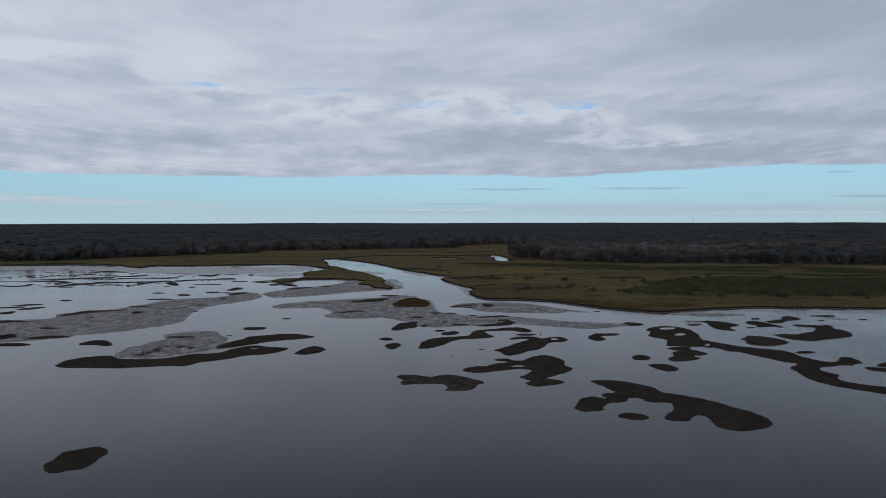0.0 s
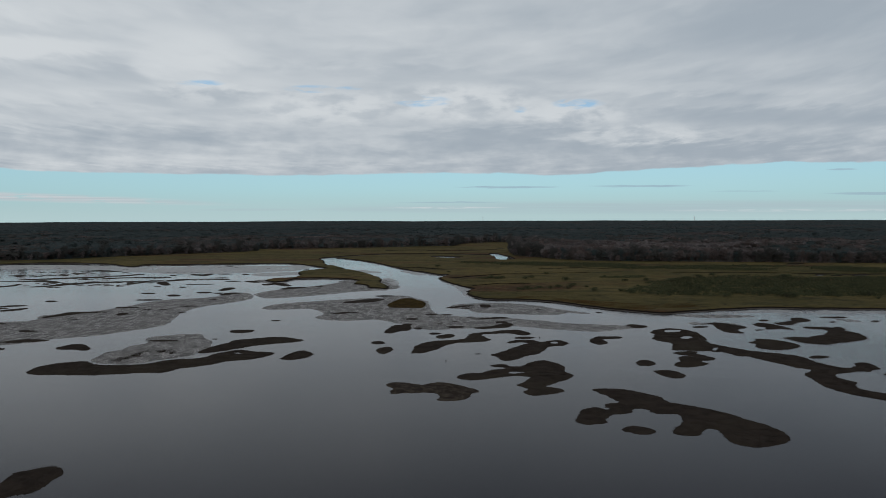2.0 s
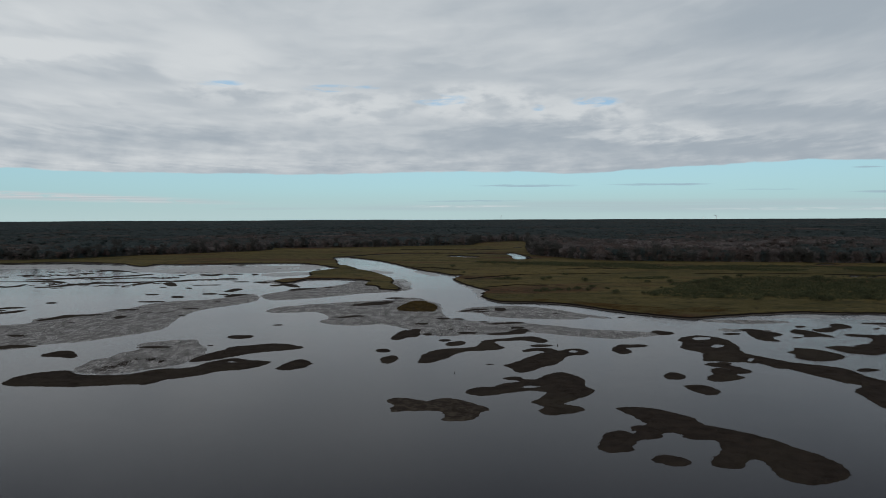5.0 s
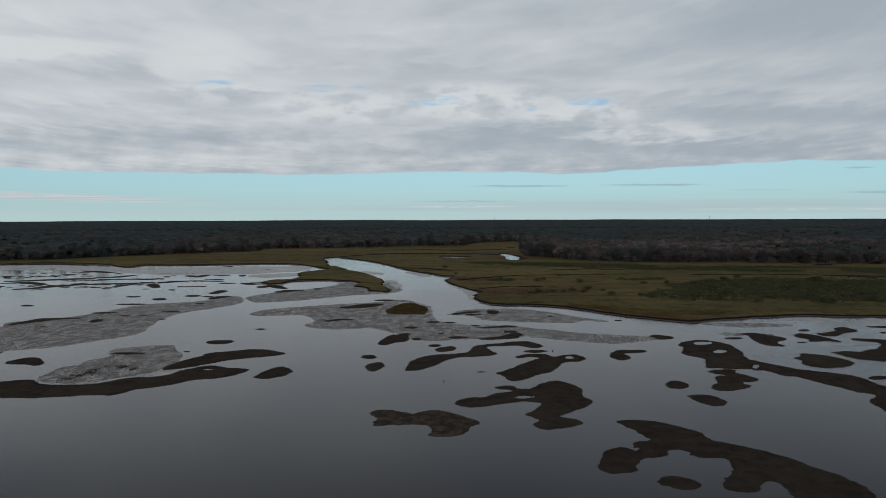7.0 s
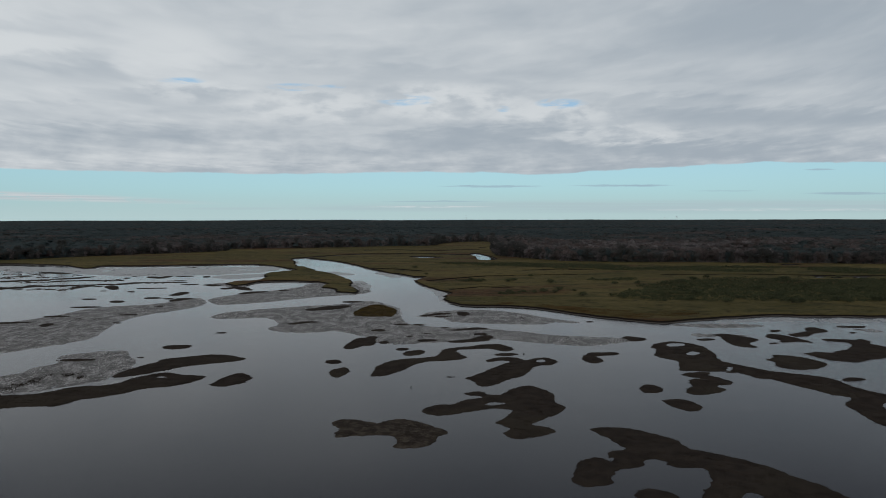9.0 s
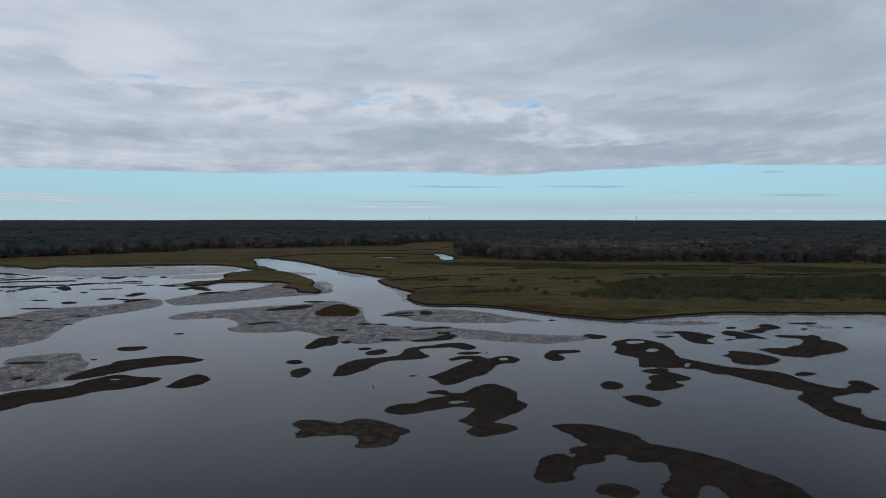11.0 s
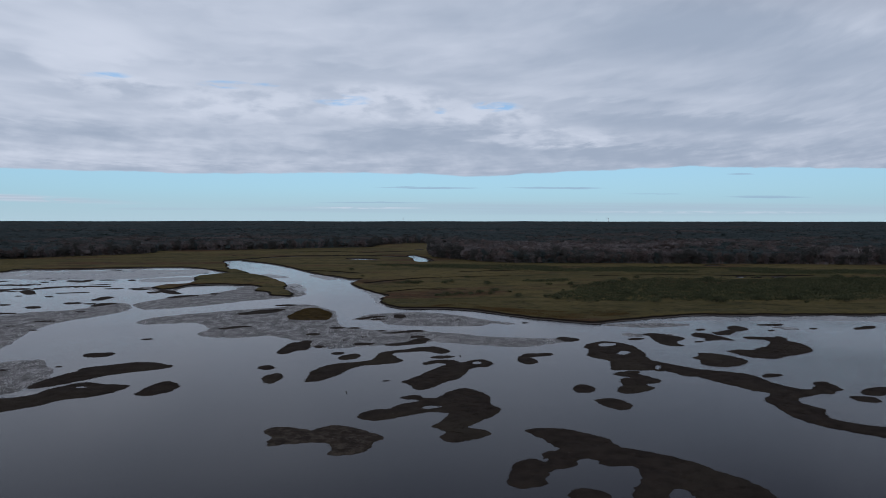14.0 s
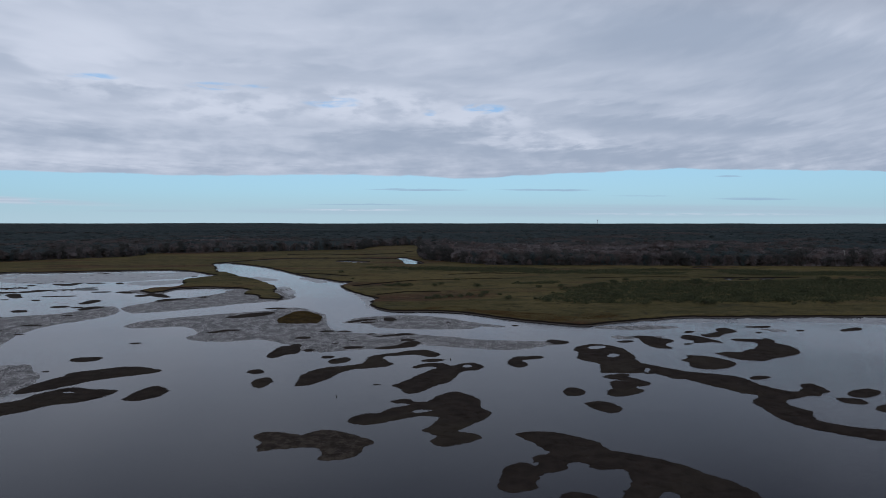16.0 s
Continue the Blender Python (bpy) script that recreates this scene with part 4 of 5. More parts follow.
shell_bed(outlines=[[(7.6, 298.3), (13.4, 308.9), (22.7, 314.9), (34.7, 315), (45.6, 308.2), (54.9, 295.7), (60.5, 285.8), (53.3, 275.6), (40.6, 277.1), (28.5, 279.9), (20.5, 284.5), (17.8, 293.1)]], label='grey oyster bed with wet hollows at low tide')
islet([[(-63.7, 103.8, 1.8, 2.5, -0.54), (-62.4, 107.3, 2.8, 4.2, -0.51), (-60.9, 110.9, 1.9, 2.5, -0.48)]], label='dark brown mud bar standing in the shallow water')
islet([[(-66.3, 241, 3.9, 3, -0.34), (-63.6, 242.3, 1.6, 1.6, -0.32)]], label='small dark mud islet in the shallow water')
islet([[(-70.9, 226.3, 0.9, 0.5, -0.39)]], label='small dark mud islet in the shallow water')
islet([[(-59.2, 265.3, 1.5, 0.8, -0.27)]], label='small dark mud islet in the shallow water')
islet([[(31.4, 223.4, 3.2, 1.8, 0.15)]], label='small dark mud islet in the shallow water')
islet([[(2, 233, 1.8, 1.8, -0)]], label='small dark mud islet in the shallow water')
islet([[(4.2, 227, 1.7, 3.2, 0.01), (6.8, 228.3, 1.4, 2.9, 0.02)]], label='small dark mud islet in the shallow water')
islet([[(-16.6, 217.2, 2.1, 2.4, -0.11)]], label='small dark mud islet in the shallow water')
islet([[(-14.5, 204.2, 1.5, 4.2, -0.1), (-13, 206.4, 1.4, 3.4, -0.09)]], label='small dark mud islet in the shallow water')
islet([[(-13.9, 237.6, 1.5, 3.1, -0.08), (-11.2, 245.4, 2.4, 6.6, -0.07), (-8.6, 246, 2.1, 6.6, -0.05), (-7.8, 253.5, 1.6, 1.8, -0.05)]], label='dark brown mud bar standing in the shallow water')
islet([[(-6.3, 266.2, 2.7, 2.5, -0.04)]], label='small dark mud islet in the shallow water')
islet([[(-3.7, 244.3, 1.4, 1.9, -0.03)]], label='small dark mud islet in the shallow water')
islet([[(9.7, 246.4, 3.2, 2.2, 0.03)]], label='small dark mud islet in the shallow water')
islet([[(4.1, 254, 1.1, 1, 0.01)]], label='small dark mud islet in the shallow water')
islet([[(20.1, 244, 3.5, 1.9, 0.08), (25.7, 246.2, 3.6, 2.3, 0.11), (29, 250.9, 2.5, 3.3, 0.12)], [(28.1, 256.3, 2.8, 2.5, 0.12)]], label='dark brown mud bar standing in the shallow water')
islet([[(20.9, 265, 3.1, 1.4, 0.08), (28.1, 267.7, 3.5, 2.1, 0.11)]], label='dark brown mud bar standing in the shallow water')
islet([[(10.1, 258.6, 1.5, 1, 0.03)]], label='small dark mud islet in the shallow water')
islet([[(16.8, 270.3, 1.6, 1.1, 0.06)]], label='small dark mud islet in the shallow water')
islet([[(7.7, 277.7, 2, 1.4, 0.02)]], label='small dark mud islet in the shallow water')
islet([[(1.6, 278.4, 2.8, 2, -0)]], label='small dark mud islet in the shallow water')
islet([[(74.7, 247.1, 1.7, 2, 0.34), (76.2, 243.8, 3.1, 2.9, 0.36)]], label='small dark mud islet in the shallow water')
islet([[(53.7, 217.5, 1.9, 4.1, 0.28), (54.2, 213.6, 2, 2.8, 0.29)], [(56.4, 221.8, 2.3, 2.6, 0.29), (60.8, 222.4, 2.8, 1.9, 0.31)]], label='dark brown mud bar standing in the shallow water')
islet(outlines=[[(55.8, 184.5), (58, 187.2), (59.9, 186.7), (60.6, 183.9), (60, 181.4), (58.1, 180.4), (55.8, 181.2)]], label='small dark mud islet in the shallow water')
islet(outlines=[[(57.3, 174.1), (59.2, 175), (61.6, 174.4), (63.1, 171.9), (63.2, 168.9), (61.7, 167), (59.4, 166.4), (58.1, 168.3), (57.2, 171)]], label='small dark mud islet in the shallow water')
islet([[(85, 198.5, 1.4, 0.7, 0.51)]], label='small dark mud islet in the shallow water')
islet([[(136.4, 239.1, 1.9, 1.2, 0.66), (141.3, 237.5, 2.6, 1.4, 0.69)]], label='small dark mud islet in the shallow water')
islet([[(109.5, 189.1, 2.5, 1.5, 0.71)]], label='small dark mud islet in the shallow water')
islet([[(123.7, 171.4, 4.1, 3.2, 0.91)]], label='dark brown mud bar standing in the shallow water')
islet([[(119.9, 160.1, 3.5, 2.6, 0.96)]], label='small dark mud islet in the shallow water')
islet([[(114.1, 168, 0.6, 0.7, 0.86), (115.7, 166.1, 2.2, 1.6, 0.88), (116.9, 164.3, 1.2, 1, 0.91)]], label='dark brown mud bar standing in the shallow water')
islet([[(129.2, 256, 1.8, 1.7, 0.58)]], label='small dark mud islet in the shallow water')
islet(outlines=[[(129.7, 249.6), (134.9, 251.9), (139.4, 254.3), (142.8, 260.8), (146.6, 261.6), (146.9, 254.6), (141.9, 251.6), (137.6, 249.2), (133.4, 245.2), (129.4, 245.7)]], label='dark brown mud bar standing in the shallow water')
islet([[(116.4, 234.6, 1.3, 0.9, 0.58)]], label='small dark mud islet in the shallow water')
islet([[(98.4, 241.9, 2.6, 1.6, 0.47)]], label='small dark mud islet in the shallow water')
islet([[(157.5, 262.5, 2.1, 1.1, 0.69), (162.7, 261.8, 2.9, 1.9, 0.71)]], label='dark brown mud bar standing in the shallow water')
islet([[(152.7, 250.5, 1, 1.1, 0.7)]], label='small dark mud islet in the shallow water')
islet([[(170.3, 251.9, 1.4, 1.2, 0.78)]], label='small dark mud islet in the shallow water')
islet([[(187, 249.8, 2, 1.8, 0.87), (192.4, 251.6, 2.8, 2.9, 0.89)]], label='dark brown mud bar standing in the shallow water')
islet([[(71.7, 280.2, 1.3, 1.3, 0.28)]], label='small dark mud islet in the shallow water')
islet([[(-35.7, 319.8, 4.2, 3.1, -0.14), (-28.3, 325.9, 4.7, 6.1, -0.11), (-22.9, 330.5, 2.4, 3, -0.09)]], label='dark brown mud bar standing in the shallow water')
islet([[(-38.4, 282.3, 2, 1.5, -0.17), (-33.2, 286.7, 4.1, 1.7, -0.14)]], label='dark brown mud bar standing in the shallow water')
islet([[(-20.9, 345.8, 5.1, 2.5, -0.08)]], label='dark brown mud bar standing in the shallow water')
islet([[(-110.5, 430.9, 4.1, 3.3, -0.29)]], label='dark mud bar beside the grassy spit')
islet([[(-96.3, 409.7, 2.7, 3.8, -0.27), (-94.1, 412.2, 2.4, 3.0, -0.26)]], label='dark mud bar beside the grassy spit')
islet([[(-93.2, 418.0, 1.8, 4.6, -0.25), (-88.1, 411.6, 3.0, 7.7, -0.24), (-81.8, 402.3, 2.1, 2.8, -0.23)]], label='dark mud bar beside the grassy spit')
islet([[(-80.0, 383.8, 2.5, 3.3, -0.24), (-75.9, 389.6, 4.6, 3.4, -0.22), (-71.4, 390.8, 2.9, 3.5, -0.21)]], label='dark mud bar beside the grassy spit')
islet([[(-62.0, 397.6, 2.9, 3.3, -0.18)]], label='dark mud bar beside the grassy spit')
islet([[(11, 299.5, 2.2, 1.8, 0.03), (18.4, 304.8, 3.2, 1.6, 0.06)]], label='dark brown mud bar standing in the shallow water')
islet([[(17.9, 297.1, 3.5, 1.8, 0.06)]], label='small dark mud islet in the shallow water')
islet([[(26.3, 303.9, 2.7, 5.7, 0.09)]], label='dark brown mud bar standing in the shallow water')
islet([[(47.8, 290.4, 1.7, 1.3, 0.18)]], label='small dark mud islet in the shallow water')
islet([[(-142.7, 398, 1.7, 1.7, -0.34)]], label='small dark mud islet in the shallow water')
islet([[(-106.6, 426.2, 4.1, 2.4, -0.23)]], label='small dark mud islet in the shallow water')
islet([[(-149, 365.8, 3.5, 2.3, -0.39)]], label='small dark mud islet in the shallow water')
islet([[(-131.6, 354.9, 3.4, 3.9, -0.35)]], label='small dark mud islet in the shallow water')
islet([[(-120.1, 368.1, 4.1, 3, -0.31)]], label='small dark mud islet in the shallow water')
islet([[(-111.3, 364.5, 2.5, 2, -0.29)]], label='small dark mud islet in the shallow water')
islet([[(-113.4, 379.6, 2.3, 2.5, -0.28), (-112.4, 389.1, 3, 4.7, -0.27)]], label='dark brown mud bar standing in the shallow water')
islet([[(-103.4, 364, 4.1, 2.3, -0.27), (-106.1, 355.8, 2.5, 1.7, -0.28)]], label='dark brown mud bar standing in the shallow water')
islet([[(-105.5, 336.3, 2.6, 2, -0.29)]], label='small dark mud islet in the shallow water')
islet([[(-136.6, 336, 6.4, 2.2, -0.39)]], label='dark brown mud bar standing in the shallow water')
islet([[(-135, 308.2, 5.3, 2.3, -0.41)]], label='dark brown mud bar standing in the shallow water')
islet([[(-128.1, 288.7, 2, 1.7, -0.42), (-127.4, 284.3, 2.2, 2.1, -0.42)]], label='small dark mud islet in the shallow water')
islet([[(-108.5, 310.6, 3.8, 1.9, -0.33)]], label='small dark mud islet in the shallow water')
islet([[(-122.9, 300.5, 2.3, 1.4, -0.39)]], label='small dark mud islet in the shallow water')
islet([[(-115.6, 300, 2.1, 1.2, -0.36)]], label='small dark mud islet in the shallow water')
islet([[(-104.1, 289.9, 1.5, 1.1, -0.33)]], label='small dark mud islet in the shallow water')
islet([[(-182.4, 333.2, 2.6, 2.2, -0.52)]], label='small dark mud islet in the shallow water')
islet([[(-188.9, 317, 4.1, 1.8, -0.57), (-194.5, 313.2, 2.2, 1.1, -0.6)]], label='dark brown mud bar standing in the shallow water')
islet([[(-195.5, 306.2, 5.3, 1.6, -0.61), (-190.1, 307.8, 2.7, 1.7, -0.59)]], label='dark brown mud bar standing in the shallow water')
islet([[(-184.5, 299.7, 2.1, 1.6, -0.59), (-181.9, 302.4, 3.1, 2, -0.58), (-179.7, 307.1, 1.6, 1.4, -0.56)]], label='dark brown mud bar standing in the shallow water')
islet([[(-184.2, 287, 3, 2.5, -0.61), (-183.5, 291.3, 1.5, 1.5, -0.6)]], label='small dark mud islet in the shallow water')
islet([[(-155.3, 279.2, 1.7, 1.5, -0.53), (-151.6, 284.9, 3, 2.3, -0.51), (-149, 291.8, 4.5, 2.2, -0.48), (-141, 293.2, 4.6, 1.7, -0.46)]], label='dark brown mud bar standing in the shallow water')
islet([[(-139.7, 272.6, 1.6, 1.1, -0.48)]], label='small dark mud islet in the shallow water')
islet([[(-167.9, 262.9, 7.3, 3, -0.61)]], label='dark brown mud bar standing in the shallow water')
islet([[(-142.7, 245, 3, 2.3, -0.55)]], label='small dark mud islet in the shallow water')
islet([[(-135.6, 223.5, 3.9, 1.3, -0.57), (-130.6, 226.5, 5.1, 2.3, -0.54)]], label='dark brown mud bar standing in the shallow water')
islet([[(-136.3, 212.4, 5.9, 2.6, -0.6)]], label='dark brown mud bar standing in the shallow water')
islet([[(-86.8, 223.9, 5, 1.6, -0.36)]], label='small dark mud islet in the shallow water')
islet([[(-112.6, 213, 2.6, 2.2, -0.49), (-109.9, 214.9, 3.2, 4.4, -0.48), (-105.7, 211.6, 1.5, 2.4, -0.46)]], label='dark brown mud bar standing in the shallow water')
islet([[(13.9, 198, 0.7, 0.3, 0.07)]], label='small dark mud islet in the shallow water')
islet([[(-147.5, 225.3, 2.3, 4, -0.62), (-146.5, 228.6, 2.4, 4.6, -0.61)]], label='dark brown mud bar standing in the shallow water')
shell_bed([[(-102.9, 434, 6.7, 8.3, -0.22), (-90.3, 417.3, 5.8, 5.8, -0.2)]], label='grey oyster bed with wet hollows at low tide')
shell_bed([[(52.5, 289.8, 4.4, 1.9, 0.2), (59.9, 283.1, 4.3, 1.8, 0.23), (65.3, 278.2, 2.1, 1.3, 0.26)]], label='grey oyster bed with wet hollows at low tide')
shell_bed([[(104.1, 270.6, 4.2, 2, 0.43), (116, 267.8, 8.3, 4.2, 0.49), (126.3, 266.5, 4.2, 2.5, 0.54)]], label='grey oyster bed with wet hollows at low tide')
shell_bed([[(99.3, 250.5, 2.3, 2.8, 0.45), (102.6, 248.9, 2.3, 2.5, 0.47)], [(112.1, 247.7, 3.8, 1.7, 0.52)]], label='grey oyster bed with wet hollows at low tide')
shell_bed([[(160.3, 256.9, 2, 0.8, 0.72), (162, 251.8, 2, 0.8, 0.74)]], label='grey oyster bed with wet hollows at low tide')
mud_flat(outlines=[[(-86.3, 188.2), (-81.6, 188.3), (-77.6, 190), (-74.6, 193.7), (-71.7, 195.6), (-67.5, 196.4), (-65.1, 198.9), (-63.4, 203.9), (-60.3, 206.6), (-57.2, 209.5), (-54.9, 213.2), (-58.1, 212.1), (-60.8, 207.9), (-63.9, 205.1), (-66.4, 202.9), (-68.8, 200.8), (-71.3, 197.7), (-75.3, 195.3), (-77.9, 192.9), (-81.4, 190.2), (-87.2, 189.6)]], label='pale wet sand strip between the oyster bed and a mud bar')
mud_flat([[(-19.5, 412.6, 3.9, 18.8, -0.03), (-24.4, 436.4, 3, 14.7, -0.04)]], "smooth wet grey mudflat at the water's edge")
mud_flat([[(-4.4, 480.8, 5.8, 10.2, 0), (-14.4, 508.5, 4.4, 5.7, -0.02)]], "smooth wet grey mudflat at the water's edge")
mud_flat([[(-48.7, 517.2, 5.4, 5.3, -0.08), (-38.3, 493.9, 6, 3.8, -0.07)]], "smooth wet grey mudflat at the water's edge")
mud_flat([[(-73.5, 557.3, 1.9, 10.9, -0.12)]], "smooth wet grey mudflat at the water's edge")
mud_flat([[(-110.1, 484.8, 14.2, 15.5, -0.21), (-95.2, 493.8, 9.4, 13.4, -0.18)]], "smooth wet grey mudflat at the water's edge")
mud_flat([[(-226.4, 539.8, 18.7, 25.3, -0.41), (-187.6, 532.2, 22.9, 39.9, -0.34), (-152.6, 535.2, 23, 40.5, -0.27), (-118, 543.4, 18.7, 32.2, -0.21), (-98.9, 553.4, 8.6, 20.1, -0.17)]], "smooth wet grey mudflat at the water's edge")
mud_flat([[(-392.1, 573.7, 25, 28.3, -0.67), (-349.2, 573, 24.9, 25.5, -0.6), (-313.2, 576.5, 25, 25.8, -0.53), (-260.4, 555, 19.2, 22.7, -0.46)]], "smooth wet grey mudflat at the water's edge")
mud_flat([[(126.9, 276, 6.5, 2, 0.52), (140.4, 279.5, 11, 3.6, 0.57), (162.9, 277.4, 13.3, 4.4, 0.67), (185.1, 274.6, 13.3, 4.9, 0.77), (207.2, 268.9, 13.2, 5, 0.88), (234.1, 261.1, 17.3, 5, 1.04)]], "smooth wet grey mudflat at the water's edge")
mud_flat([[(15.5, 421.8, 3.2, 9.8, 0.03), (21.6, 385.5, 2.6, 10.7, 0.05), (21.3, 353.7, 2.1, 8.9, 0.06), (28.2, 339.8, 5.1, 3, 0.08)]], "smooth wet grey mudflat at the water's edge")
islet([[(-15.1, 307.6, 2.9, 7.9, -0.07), (-9, 315.9, 6.2, 17.7, -0.04), (-3.8, 311.3, 3, 12.3, -0.02)]], label='low islet of brown-gold marsh grass on the shoal', grass=GOLD_STRAW, base=ISLET, tall=0.22, rise=1.1, group="", name="marsh_islet", thick=30.0, slope=2.2)


def cordgrass(x, y, wide, deep, label):
    """A loose patch of dead brown cordgrass stems."""
    n = int(11 * wide * deep)
    px, py = x + wide * rng.normal(0, 0.45, n), y + deep * rng.normal(0, 0.45, n)
    me = blades("cordgrass", px, py, np.full(n, 0.05), 0.5, 0.14, DARK_STRAW)
    tagged(new("cordgrass", me), label, "cordgrass", "cordgrass patches", kind="stuff")


for x, y, wide, deep in ((-87.1, 196.4, 2.0, 2.2), (-85.4, 199.0, 2.2, 2.6), (-85.6, 202.3, 1.6, 2.2), (-84.8, 205.7, 1.0, 1.5), (-79.9, 205.9, 2.2, 2.6), (-76.2, 202.8, 1.4, 2.2), (-87.6, 192.9, 1.8, 1.8), (-147.6, 226.5, 2.6, 4.0), (-149.1, 224.4, 2.2, 3.0)):
    cordgrass(x, y, wide, deep, "loose patch of dead brown cordgrass on the oyster bed")


# ---- woods ----
def leaf_cloud(centres, rx, rz, count, size, loose=0.55, high=0.8):
    """Loose triangles that lie round many crowns: arrays of vertices, and the crown that each triangle belongs to."""
    n = len(centres)
    a = rng.uniform(0, 2 * np.pi, (n, count))
    h = rng.uniform(-0.25, 1.0, (n, count))
    r = np.sqrt(np.maximum(0, 1 - h * h)) * rng.uniform(0.65, 1.06, (n, count))
    lift = h * rng.uniform(0.78, 1.10, (n, count))
    out = np.stack([r * np.cos(a), r * np.sin(a), lift], -1)
    c = centres[:, None, :] + out * np.stack([rx, rx, rz], -1)[:, None, :]
    jit = rng.normal(0, 1, (n, count, 3, 3))
    unit = out / (np.linalg.norm(out, axis=-1, keepdims=True) + 1e-6)
    flat = jit - (1 - loose) * (jit * unit[:, :, None, :]).sum(-1, keepdims=True) * unit[:, :, None, :]
    reach = flat * size[:, None, None, None]
    reach[..., 2] *= np.minimum(1.0, high / size)[:, None, None]
    v = c[:, :, None, :] + reach
    return v.reshape(-1, 3), np.repeat(np.arange(n), count)


def tube(points, radii, sides=6):
    """Rings of a tapered limb along points."""
    v, f = [], []
    for k, (p, r) in enumerate(zip(points, radii)):
        for s in range(sides):
            b = 2 * math.pi * s / sides
            v.append((p[0] + r * math.cos(b), p[1] + r * math.sin(b), p[2]))
        if k:
            o = (k - 1) * sides
            f += [(o + s, o + (s + 1) % sides, o + sides + (s + 1) % sides, o + sides + s) for s in range(sides)]
    return v, f


def tree(label, leaves, tall, wide, count, size, seed):
    """A tree with a tapered trunk, limbs and a loose crown, at the origin."""
    r = random.Random(seed)
    ob = tagged(new("tree"), label, "tree", "trees at the wood's edge")
    v, f = [], []

    def limb(points, radii):
        a, b = tube(points, radii)
        o = len(v)
        v.extend(a)
        f.extend([tuple(i + o for i in q) for q in b])
    lean = [(r.uniform(-0.3, 0.3) * k, r.uniform(-0.3, 0.3) * k, tall * 0.8 * k / 4) for k in range(5)]
    limb(lean, [0.32, 0.26, 0.2, 0.13, 0.05])
    ends = []
    for k in range(9):
        base = lean[1 + k % 3]
        a = r.uniform(0, 2 * math.pi)
        e = (base[0] + math.cos(a) * wide * r.uniform(0.5, 0.9), base[1] + math.sin(a) * wide * r.uniform(0.5, 0.9), tall * r.uniform(0.5, 0.92))
        m = tuple((base[i] * 0.5 + e[i] * 0.5) + (0.4 if i == 2 else 0) for i in range(3))
        limb([base, m, e], [0.12, 0.08, 0.02])
        ends.append(e)
    part("trunk", mesh_from("trunk", v, f, [BARK]), ob)
    ends = np.array(ends + [lean[4], (0, 0, tall * 0.78)] + [(r.uniform(-0.5, 0.5) * wide, r.uniform(-0.5, 0.5) * wide, tall * r.uniform(0.08, 0.4)) for _ in range(6)])
    verts, _ = leaf_cloud(ends, np.full(len(ends), wide * 0.5), np.full(len(ends), tall * 0.2), count // len(ends), np.full(len(ends), size))
    verts[:, 2] = np.maximum(verts[:, 2], 0.4)
    part("crown", mesh_from("crown", verts, np.arange(len(verts)).reshape(-1, 3), [leaves]), ob)
    return ob


def along(points, gap):
    p = np.array(points)
    d = np.r_[0, np.cumsum(np.hypot(*np.diff(p, axis=0).T))]
    s = np.arange(0, d[-1], gap)
    return np.interp(s, d, p[:, 0]), np.interp(s, d, p[:, 1])


def wood_edge():
    kinds = [tree("bare grey winter tree at the edge of the marsh", BARE, 11, 3.4, 900, 0.30, 1),
             tree("dark evergreen oak at the edge of the marsh", OAK, 11, 4.2, 900, 0.42, 2),
             tree("rust-brown leafy tree at the edge of the marsh", RUST, 10, 3.6, 900, 0.36, 3),
             tree("tall dark green pine above the wood's edge", HAZY_PINE, 12, 2.8, 800, 0.38, 4),
             tree("low grey bare tree at the edge of the marsh", BARE, 8, 3.2, 800, 0.30, 5),
             tree("low spreading dark evergreen oak beside the marsh", OAK, 8, 4.0, 800, 0.40, 6)]
    used = set()
    for line, gap in ((smooth_line(WOOD_WEST, per=4), 6.2), (smooth_line(WOOD_EAST, per=4), 4.6)):
        for x, y in zip(*along(line, gap)):
            k = random.choices(range(6), (3, 4, 3, 1, 3, 3))[0]
            s, turn = random.uniform(0.75, 1.15), random.uniform(0, 360)
            m = pose(x + random.uniform(-2, 2), y + random.uniform(-1, 6), 0.9, 0, 0, turn) @ Matrix.Diagonal((s, s, s * random.uniform(0.85, 1.15), 1))
            if k in used:
                copy_thing(kinds[k], m)
            else:
                used.add(k)
                kinds[k].matrix_basis = m


wood_edge()


